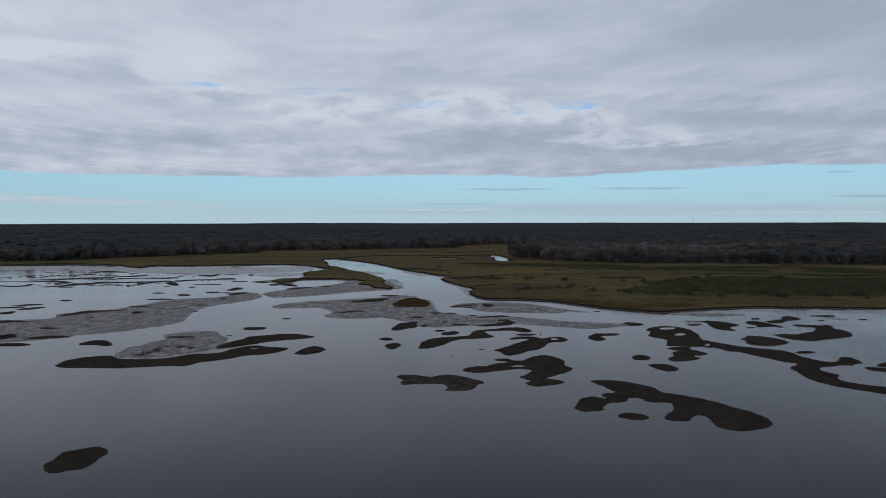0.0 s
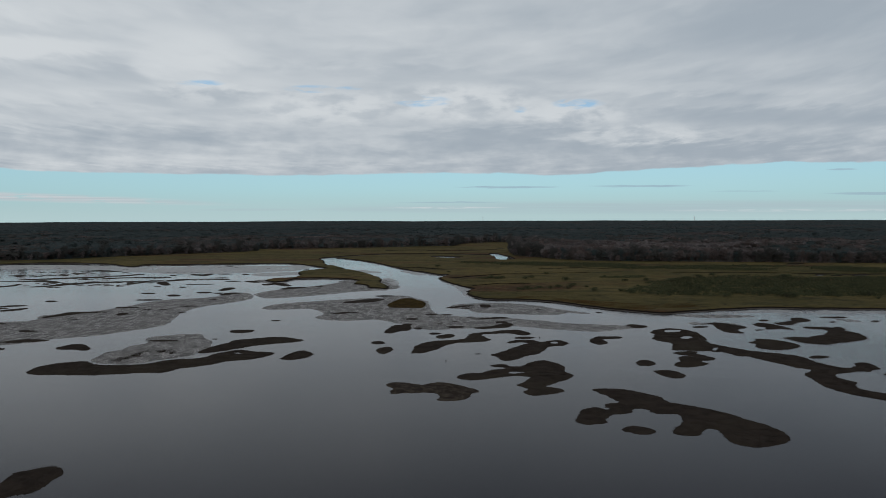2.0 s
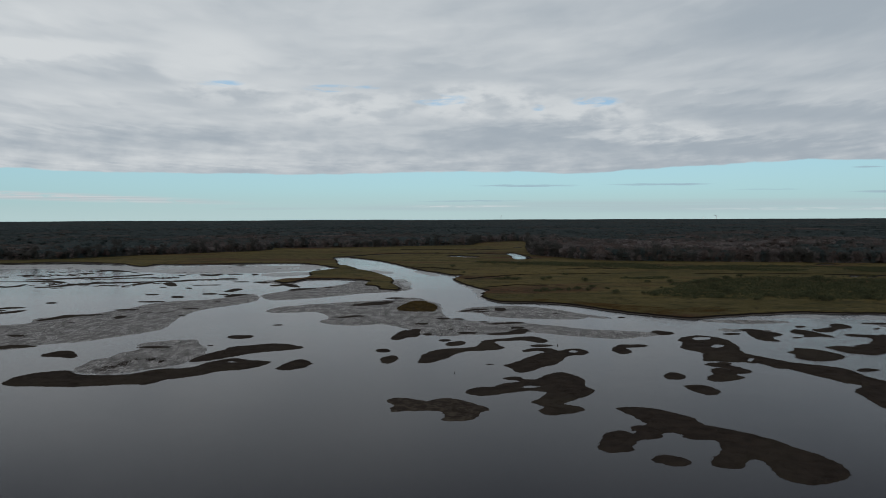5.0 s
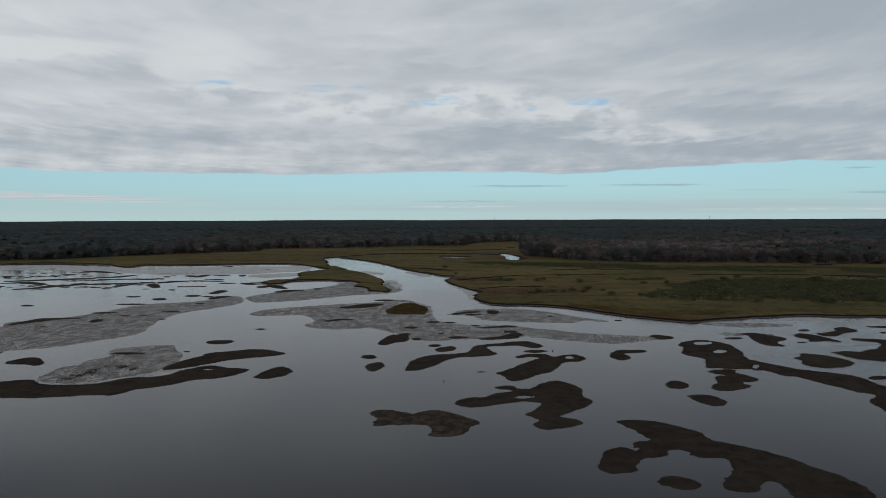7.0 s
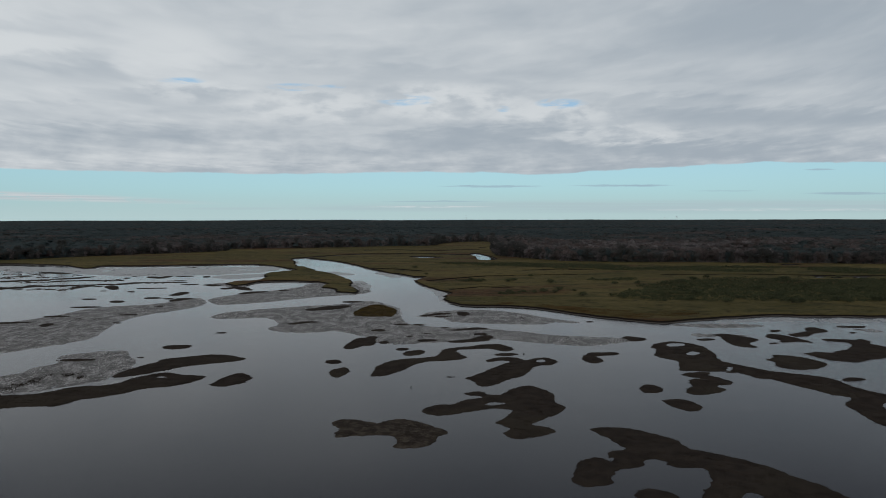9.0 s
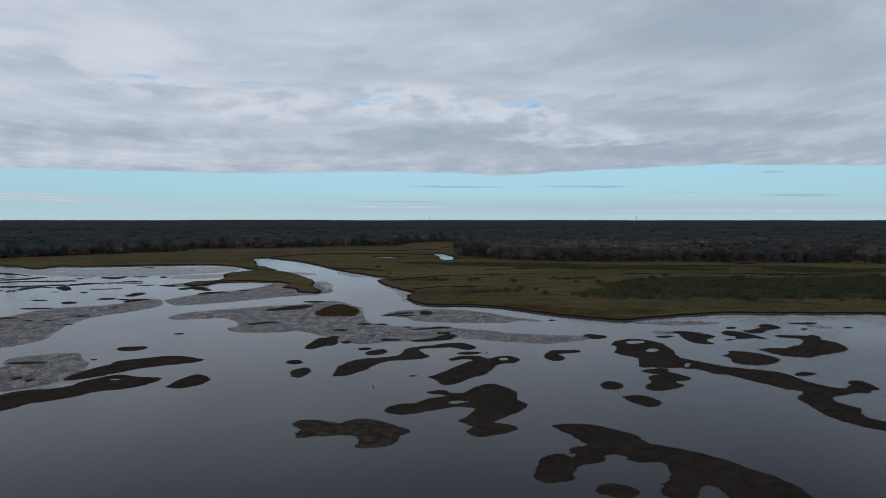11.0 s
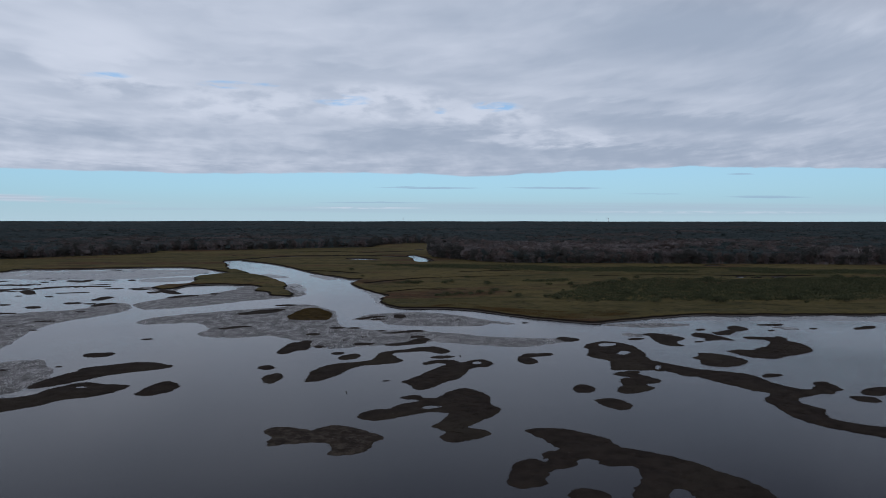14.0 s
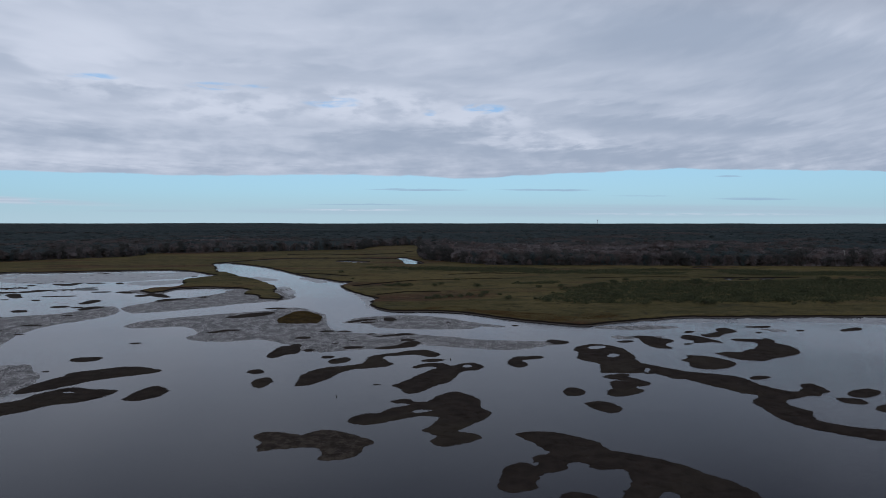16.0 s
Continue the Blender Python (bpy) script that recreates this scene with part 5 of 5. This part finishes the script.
def forest():
    """The wood behind its edge, out to the horizon."""
    d, pts = 520.0, []
    while d < 4850:
        s = 6.6 * (d / 560) ** 0.75
        az = np.arange(radians(-41), radians(49), s / d)
        az = az + rng.uniform(-0.45, 0.45, len(az)) * s / d
        q = d + rng.uniform(-0.45, 0.45, len(az)) * s
        pts.append(np.stack([q * np.sin(az), q * np.cos(az), np.full(len(az), s)], -1))
        d += s
    p = np.vstack(pts)
    inside = within(p[:, 0], p[:, 1], WOOD)
    p, inside = p[inside > 3], inside[inside > 3]
    d = np.hypot(p[:, 0], p[:, 1])
    far = np.clip((d - 1300) / 3400, 0, 1)
    floor = 1.2 + far_rise(p[:, 0], p[:, 1]) * far * far * (3 - 2 * far)
    tall = np.clip(7.0 + inside * 0.05, 7, 10.5) + (1 - 0.85 * far) * (rng.normal(0, 1.0, len(p)) + 1.6 * rough_noise(p[:, 0], p[:, 1], 140.0, 3, 77) + rng.exponential(0.6, len(p)))
    centres = np.stack([p[:, 0], p[:, 1], floor + tall - 2.6], -1)
    # the haze-blue pine takes over with distance, as painted haze
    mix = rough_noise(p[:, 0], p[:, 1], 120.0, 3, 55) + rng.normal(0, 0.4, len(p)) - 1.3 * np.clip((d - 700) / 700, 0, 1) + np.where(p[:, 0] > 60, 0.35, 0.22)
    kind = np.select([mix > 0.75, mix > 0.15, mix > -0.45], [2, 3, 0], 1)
    verts, index = [], []
    for lo, hi, count, loose in ((0, 800, 60, 0.25), (800, 1300, 30, 0.1), (1300, 2200, 14, 0.05), (2200, 9000, 9, 0.05)):
        k = (d >= lo) & (d < hi)
        v, own = leaf_cloud(centres[k], p[k, 2] * rng.uniform(0.75, 1.05, k.sum()), rng.uniform(2.0, 3.2, k.sum()) * (1 - 0.6 * np.clip((d[k] - 650) / 700, 0, 1)), count, p[k, 2] * (0.085 if lo < 1300 else 0.12), loose, 0.6)
        verts.append(v)
        index.append(kind[k][own])
    # rounded crowns under the leaves
    crown_v, crown_f, crown_k, base = [], [], [], 0
    for lo, hi, sides, rings in ((0, 800, 8, (1.65, 1.05, 0.5)), (800, 2000, 6, (1.6, 0.8))):
        k = (d >= lo) & (d < hi)
        n, v = k.sum(), []
        wide, high = p[k, 2] * rng.uniform(0.36, 0.58, k.sum()), rng.uniform(2.2, 3.6, k.sum()) * (1 - 0.6 * np.clip((d[k] - 650) / 400, 0, 1))
        for a in rings:
            b = np.arange(sides) * 2 * np.pi / sides + rng.uniform(0, 6, n)[:, None]
            r = np.sin(a) * wide[:, None] * rng.uniform(0.78, 1.2, (n, sides))
            z = np.cos(a) * high[:, None] * rng.uniform(0.8, 1.15, (n, sides)) - (1.2 if a > 1.5 else 0)
            v.append(np.stack([r * np.cos(b), r * np.sin(b), z], -1))
        v.append(np.stack([rng.normal(0, 0.3, n), rng.normal(0, 0.3, n), high], -1)[:, None, :])
        v = np.concatenate(v, 1) + centres[k][:, None, :] - np.array([0, 0, 0.6])
        s = np.arange(sides)
        e = (s + 1) % sides
        f = [np.stack([o + s, o + e, o + sides + e], -1) for o in range(0, sides * (len(rings) - 1), sides)]
        f += [np.stack([o + s, o + sides + e, o + sides + s], -1) for o in range(0, sides * (len(rings) - 1), sides)]
        o = sides * (len(rings) - 1)
        f = np.concatenate(f + [np.stack([o + s, o + e, np.full(sides, o + sides)], -1)])
        crown_f.append((f[None] + (base + np.arange(n) * v.shape[1])[:, None, None]).reshape(-1, 3))
        crown_v.append(v.reshape(-1, 3))
        crown_k.append(np.repeat(kind[k], len(f)))
        base += v.shape[0] * v.shape[1]
    crowns = mesh_from("crowns", np.vstack(crown_v), np.vstack(crown_f), [OAK, HAZY_PINE, BARE, RUST], np.concatenate(crown_k), True)
    # undergrowth near the edge of the wood
    k = np.where((inside < 40) & (d < 1200))[0]
    k = np.repeat(k, 3)
    low = np.stack([p[k, 0] + rng.uniform(-3, 3, len(k)), p[k, 1] + rng.uniform(-3, 3, len(k)), floor[k] + rng.uniform(0.3, 3.5, len(k))], -1)
    v, own = leaf_cloud(low, rng.uniform(1.6, 3.0, len(k)), rng.uniform(1.6, 3.2, len(k)), 46, np.full(len(k), 0.42), 0.45)
    v[:, 2] = np.maximum(v[:, 2], 0.5)
    verts.append(v)
    index.append(rng.choice([0, 0, 2, 3, 3], len(k))[own])
    verts = np.vstack(verts)
    ob = new("forest", mesh_from("forest", verts, np.arange(len(verts)).reshape(-1, 3), [OAK, HAZY_PINE, BARE, RUST], np.concatenate(index)))
    tagged(ob, "dark mixed winter forest of oak, pine and bare grey trees", "forest", kind="stuff")
    tagged(part("crowns", crowns, ob, "rounded crowns"), kind="stuff")
    # closed canopy of the same wood, under the leaves
    az, d = np.meshgrid(np.linspace(radians(-41), radians(49), 760), 520 * np.exp(np.linspace(0, np.log(4850 / 520), 380)))
    X, Y = d * np.sin(az), d * np.cos(az)
    inside = within(X, Y, WOOD)
    far = np.clip((d - 1300) / 3400, 0, 1)
    crown = np.clip(7.0 + inside * 0.05, 7, 10.5) - np.where(d < 1800, 0.9, 1.9) + (1 - 0.85 * far) * (1.6 * rough_noise(X, Y, 140.0, 3, 77) + 1.2 * rough_noise(X, Y, 9.0, 2, 78))
    Z = 1.0 + far_rise(X, Y) * far * far * (3 - 2 * far) + crown * np.clip((inside - 3) / 11, -0.25, 1)
    # same turn to haze-blue pine farther off
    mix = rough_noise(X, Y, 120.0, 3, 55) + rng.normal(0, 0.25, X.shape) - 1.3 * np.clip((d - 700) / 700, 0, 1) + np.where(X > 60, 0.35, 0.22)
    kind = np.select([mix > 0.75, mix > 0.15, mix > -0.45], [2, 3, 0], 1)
    ids = np.arange(X.size).reshape(X.shape)
    quads = np.stack([ids[:-1, :-1], ids[:-1, 1:], ids[1:, 1:], ids[1:, :-1]], -1)
    keep = cells(inside, 1.0)
    me = mesh_from("forest_canopy", np.stack([X.ravel(), Y.ravel(), Z.ravel()], -1), quads[keep], [OAK, HAZY_PINE, BARE, RUST], kind[:-1, :-1][keep], True)
    canopy = new("canopy", me)
    canopy.parent = ob
    tagged(canopy, "closed canopy of dark crowns", kind="stuff")


forest()


# ---- shrubs on the marsh ----
def shrub(label, tall, wide, seed):
    """A low rounded shrub: a few stems and a loose crown of leaves."""
    r = random.Random(seed)
    ob = tagged(new("shrub"), label, "shrub", "shrubs on the marsh")
    v, f = [], []
    for k in range(5):
        a, e = 2 * math.pi * k / 5 + r.uniform(-0.4, 0.4), wide * r.uniform(0.3, 0.6)
        p, q = tube([(0, 0, -0.1), (math.cos(a) * e * 0.5, math.sin(a) * e * 0.5, tall * 0.4), (math.cos(a) * e, math.sin(a) * e, tall * 0.75)], [0.06, 0.045, 0.015], 5)
        o = len(v)
        v.extend(p)
        f.extend([tuple(i + o for i in s) for s in q])
    part("stems", mesh_from("stems", v, f, [BARK]), ob)
    c = np.array([(r.uniform(-0.5, 0.5) * wide, r.uniform(-0.5, 0.5) * wide, tall * r.uniform(0.3, 0.5)) for _ in range(7)])
    verts, _ = leaf_cloud(c, np.full(7, wide * 0.55), np.full(7, tall * 0.5), 40, np.full(7, 0.2))
    part("crown", mesh_from("crown", verts, np.arange(len(verts)).reshape(-1, 3), [BUSH]), ob)
    return ob


def shrubs():
    kinds = [shrub("low dark green shrub standing in the marsh grass", 1.6, 1.7, 11), shrub("rounded dark green shrub in the marsh grass", 2.1, 2.0, 12),
             shrub("broad dark green shrub in the marsh grass", 1.7, 2.8, 13)]
    for n, (x, y) in enumerate([(38.7, 432.4), (43.1, 435.4), (46.4, 428), (51, 438.1), (64, 425.9), (68.5, 432.4), (50.5, 363.8), (55.4, 365.6), (62.5, 369.8), (68.8, 369), (73.9, 370.9), (77.7, 365.4), (90.2, 374.2), (89.3, 354.2), (82.9, 377.8), (119.3, 441.2), (124.1, 429.4), (122.8, 408.8), (135.1, 435.5), (87.6, 416.3), (84.5, 461.3), (103.2, 352.5), (105.7, 343), (114.4, 339.7), (120.5, 330.4), (134, 332.9), (146.9, 325), (164.7, 327), (176.9, 319.3), (200.3, 320.5), (214.4, 312.6), (235.6, 314), (39.2, 581.8), (47, 574.4), (10.8, 536.7), (17.4, 481.9), (120.9, 378.7), (135.9, 407.2)]):
        s = random.uniform(0.75, 1.25)
        m = pose(x, y, 0.85, 0, 0, random.uniform(0, 360)) @ Matrix.Diagonal((s, s, s, 1))
        if n < 3:
            kinds[n].matrix_basis = m
        else:
            copy_thing(kinds[n % 3], m)
    # darker clumps that stand out of the scrub
    for n in range(46):
        y = random.uniform(318, 442)
        x = y * random.uniform(0.36, 0.80)
        s = random.uniform(0.8, 1.5)
        copy_thing(kinds[n % 3], pose(x, y, 0.85, 0, 0, random.uniform(0, 360)) @ Matrix.Diagonal((1.4 * s, 1.4 * s, s, 1)))


shrubs()


def thickets():
    """Wide patches of low scrub."""
    pts = []
    for k, c in enumerate([[(112.1, 357.4, 5.6, 18.8, 0.34), (137.7, 377.3, 13.4, 44.7, 0.4), (184.8, 387.1, 21.6, 58.8, 0.52), (232.5, 381.4, 27.9, 58, 0.67), (278.1, 372.8, 27.8, 56.2, 0.82), (322.6, 367.4, 27.9, 55.4, 0.97)], [(39.7, 588.9, 14, 16.9, 0.07), (84.7, 571.4, 22.9, 25.6, 0.15), (126.5, 549.2, 26.6, 35.5, 0.24), (167.7, 533.4, 26.1, 39.4, 0.33), (228.5, 514.9, 34.3, 37.2, 0.47), (287, 497.2, 33.8, 35.1, 0.62), (360.4, 472.9, 33, 32.4, 0.82), (429.8, 450, 32.2, 29.8, 1.04)], [(38, 436.2, 5.4, 8.8, 0.09), (48.2, 435, 4.7, 8.8, 0.11)], [(52.8, 363.5, 3.9, 3.8, 0.15), (68.7, 371.6, 5.8, 5, 0.2), (76.5, 373.2, 2.3, 3.1, 0.22)], [(121.1, 437.4, 7, 9.1, 0.3), (138.7, 435.4, 8.8, 10.9, 0.34)], [(34.3, 575.9, 6.4, 7.7, 0.06), (47.4, 568, 4.5, 6.3, 0.08)]]):
        x0, x1, y0, y1 = span([c], 0)
        n = int((x1 - x0) * (y1 - y0) / 1.9)
        x, y = rng.uniform(x0, x1, n), rng.uniform(y0, y1, n)
        f = chain(x, y, c) / 14.0
        ok = np.clip(f, 0, 1) * 1.5 + 0.85 * rough_noise(x * 0.4, y, 16.0, 3, 91) + rng.normal(0, 0.22, n) > (1.25 if k == 1 else 0.22)
        ok &= f > 0
        pts.append(np.stack([x[ok], y[ok]], -1))
    p = np.vstack(pts)
    n = len(p)
    r = rng.uniform(0.5, 1.0, n) + rng.exponential(0.18, n)
    centres = np.stack([p[:, 0], p[:, 1], 0.90 + 0.2 * r], -1)
    v, own = leaf_cloud(centres, r * 1.2, r * 0.36, 13, 0.30 * r, 0.1)
    ob = new("scrub", mesh_from("scrub", v, np.arange(len(v)).reshape(-1, 3), [BUSH]))
    tagged(ob, "low dark green scrub spreading over the marsh", "scrub", kind="stuff")


thickets()


def glasswort():
    """Low red-brown plants along the muddy point."""
    c = [(52, 327, 10, 7, 0.2), (72, 308, 12, 9, 0.3), (92, 292, 14, 10, 0.3), (112, 296, 14, 8, 0.4)]
    x0, x1, y0, y1 = span([c], 0)
    n = 26000
    x, y = rng.uniform(x0, x1, n), rng.uniform(y0, y1, n)
    f = chain(x, y, c)
    land = within(x, y, SHORE)
    ok = (np.clip(f / 5, 0, 1) + 0.6 * rough_noise(x * 0.5, y, 9.0, 3, 17) + rng.normal(0, 0.15, n) > 0.3) & (f > 0) & (land > 1.6)
    me = blades("glasswort", x[ok], y[ok], np.full(ok.sum(), 0.9), 0.22, 0.35, GLASSWORT)
    tagged(new("glasswort", me), "low red-brown glasswort plants along the marsh point", "glasswort", kind="stuff")


glasswort()


# ---- far things on the horizon ----
STEEL = straw_material("pale_steel", (0.25, 0.26, 0.27), (0.35, 0.36, 0.37), 2.0)
CONCRETE = straw_material("pale_concrete", (0.65, 0.65, 0.64), (0.8, 0.8, 0.78), 0.5)
STEAM = straw_material("white_steam", (0.90, 0.90, 0.90), (0.95, 0.95, 0.95), 0.05)


steam = STEAM.node_tree
glow = put(steam, "ShaderNodeBsdfTranslucent", Color=(0.95, 0.95, 0.95, 1.0))
both = put(steam, "ShaderNodeMixShader", i0=0.85, i1=steam.nodes["Principled BSDF"].outputs[0], i2=glow.outputs[0])
link(steam, both.outputs[0], steam.nodes["Material Output"].inputs[0])


def stack(x, y, foot, tall, wide, label):
    """A far chimney: a tapered shaft with a collar."""
    ob = tagged(new("smokestack"), label, "smokestack", "far smokestacks")
    v, f = tube([(0, 0, 0), (0, 0, tall * 0.5), (0, 0, tall)], [wide, wide * 0.85, wide * 0.75], 12)
    part("shaft", mesh_from("shaft", v, f, [CONCRETE], smooth=True), ob)
    v, f = tube([(0, 0, tall * 0.95), (0, 0, tall * 0.97), (0, 0, tall)], [wide * 0.8, wide * 0.95, wide * 0.9], 12)
    part("collar", mesh_from("collar", v, f, [STEEL], smooth=True), ob)
    ob.matrix_basis = pose(x, y, foot)
    return ob


stack(1850, 4416, 10, 36, 1.7, "slim pale smokestack far off above the trees")
stack(1775, 4440, 10, 32, 1.5, "short pale smokestack far off above the trees")
c = np.array([(1847, 4414, 48), (1843, 4412, 49), (1838, 4410, 50), (1850, 4416, 47)], float)
v, _ = leaf_cloud(c, np.array([4.0, 5.0, 4.0, 2.5]), np.array([2.5, 3.0, 2.5, 2.0]), 36, np.full(4, 1.2), 0.3)
tagged(new("steam_plume", mesh_from("steam_plume", v, np.arange(len(v)).reshape(-1, 3), [STEAM])), "small white puff of steam over the far smokestack", "steam", kind="stuff")


def mast(x, y, foot, tall):
    """A far lattice mast: three legs with braces."""
    ob = tagged(new("radio_mast"), "thin grey lattice radio mast far off above the trees", "radio mast")
    for k in range(3):
        a = 2 * math.pi * k / 3
        v, f = tube([(1.6 * math.cos(a), 1.6 * math.sin(a), 0), (0.8 * math.cos(a), 0.8 * math.sin(a), tall)], [0.35, 0.3], 5)
        part("leg", mesh_from("leg", v, f, [STEEL]), ob)
    for z in np.arange(2, tall, 4.0):
        r = 1.6 - 0.8 * z / tall
        v = [(r * math.cos(a) * s, r * math.sin(a) * s, z + h) for s, h in ((1.05, 0), (1.05, 0.5)) for a in (0, 2.094, 4.189)]
        part("brace", mesh_from("brace", v, [(0, 1, 4, 3), (1, 2, 5, 4), (2, 0, 3, 5)], [STEEL]), ob)
    ob.matrix_basis = pose(x, y, foot)


mast(442, 4700, 16, 45)


# ---- dead trees and a far house in the woods ----
def snag(x, y, tall, seed):
    """A pale dead tree: a bare leaning trunk with broken limbs."""
    r = random.Random(seed)
    ob = tagged(new("dead_tree"), "pale bare dead tree standing above the wood", "dead tree", "pale dead trees")
    axis = [(r.uniform(-0.2, 0.2) * k, 0, tall * k / 5) for k in range(6)]
    v, f = tube(axis, [0.38, 0.34, 0.28, 0.22, 0.15, 0.05])
    part("trunk", mesh_from("trunk", v, f, [PALE]), ob)
    for k in range(5):
        b = axis[2 + k % 3]
        a = r.uniform(0, 6.28)
        v, f = tube([b, (b[0] + 1.1 * math.cos(a), b[1] + 1.1 * math.sin(a), b[2] + 1.2), (b[0] + 1.8 * math.cos(a), b[1] + 1.8 * math.sin(a), b[2] + 2.4)], [0.13, 0.09, 0.02], 5)
        part("limb", mesh_from("limb", v, f, [PALE]), ob)
    ob.matrix_basis = pose(x, y, 0.9)


PALE = straw_material("bleached_wood", (0.26, 0.24, 0.22), (0.40, 0.38, 0.35), 1.0)
for x, y, tall, seed in ((452, 556, 14.5, 3), (318, 590, 11.5, 4), (146, 650, 10.0, 5), (232, 640, 12.5, 6)):
    snag(x, y, tall, seed)


WHITE = straw_material("white_boards", (0.62, 0.61, 0.59), (0.75, 0.74, 0.72), 0.6)
ROOF = straw_material("grey_roofing", (0.20, 0.20, 0.20), (0.30, 0.29, 0.28), 0.8)
GLASS = straw_material("dark_window_glass", (0.03, 0.035, 0.04), (0.05, 0.055, 0.06), 0.5)


def house(x, y, z, turn):
    """A small far house with a gabled roof."""
    ob = tagged(new("house"), "small white house with a grey gabled roof among trees", "house")
    w, d, h, top = 3.4, 2.6, 8.2, 10.4
    v = [(-w, -d, 0), (w, -d, 0), (w, d, 0), (-w, d, 0), (-w, -d, h), (w, -d, h), (w, d, h), (-w, d, h)]
    part("wall", mesh_from("wall", v, [(0, 1, 5, 4), (1, 2, 6, 5), (2, 3, 7, 6), (3, 0, 4, 7)], [WHITE]), ob)
    e, t = 0.5, 0.18
    v = [(-w - e, -d - e, h - 0.3), (w + e, -d - e, h - 0.3), (w + e, 0, top), (-w - e, 0, top), (w + e, d + e, h - 0.3), (-w - e, d + e, h - 0.3)]
    v += [(a, b, c + t) for a, b, c in v]
    part("roof", mesh_from("roof", v, [(0, 1, 2, 3), (3, 2, 4, 5), (6, 9, 8, 7), (9, 11, 10, 8), (0, 6, 7, 1), (5, 4, 10, 11), (1, 7, 8, 2), (2, 8, 10, 4), (0, 3, 9, 6), (3, 5, 11, 9)], [ROOF]), ob)
    for k in range(3):
        c = -2.1 + 2.1 * k
        v = [(c - 0.5, -d - 0.03, 6.2), (c + 0.5, -d - 0.03, 6.2), (c + 0.5, -d - 0.03, 7.8), (c - 0.5, -d - 0.03, 7.8)]
        v += [(a, b + 0.06, q) for a, b, q in v]
        part("window", mesh_from("window", v, [(0, 1, 2, 3), (4, 7, 6, 5), (0, 4, 5, 1), (1, 5, 6, 2), (2, 6, 7, 3), (3, 7, 4, 0)], [GLASS]), ob)
    ob.matrix_basis = pose(x, y, z, 0, 0, turn)


house(-158, 1240, 1.6, 12)


# ---- a post in the shallows ----
def post(x, y):
    """A short weathered post with a broken top."""
    v, f = tube([(0, 0, -0.5), (0.01, 0, 0.12), (0.03, 0.01, 0.24), (0.02, 0.02, 0.32)], [0.18, 0.17, 0.16, 0.08], 8)
    me = mesh_from("post", v, f + [(24, 25, 26, 27), (24, 27, 28, 31), (28, 29, 30, 31)], [BARK])
    ob = tagged(new("post", me), "short dark wooden post standing in the shallow water", "post")
    ob.matrix_basis = pose(x, y, 0)


post(36.5, 223.6)


def stake(x, y):
    """A thin leaning stake with a broken side twig."""
    ob = tagged(new("stake"), "thin dark leaning stake in the shallow water", "stake")
    v, f = tube([(0, 0, -0.4), (0.03, 0, 0.1), (0.10, 0.02, 0.28), (0.18, 0.03, 0.42)], [0.09, 0.085, 0.07, 0.03], 6)
    part("pole", mesh_from("pole", v, f, [BARK]), ob)
    v, f = tube([(0.07, 0.01, 0.18), (-0.12, 0.02, 0.30), (-0.24, 0.02, 0.36)], [0.05, 0.04, 0.015], 5)
    part("twig", mesh_from("twig", v, f, [BARK]), ob)
    ob.matrix_basis = pose(x, y, 0)


stake(4.0, 188.4)
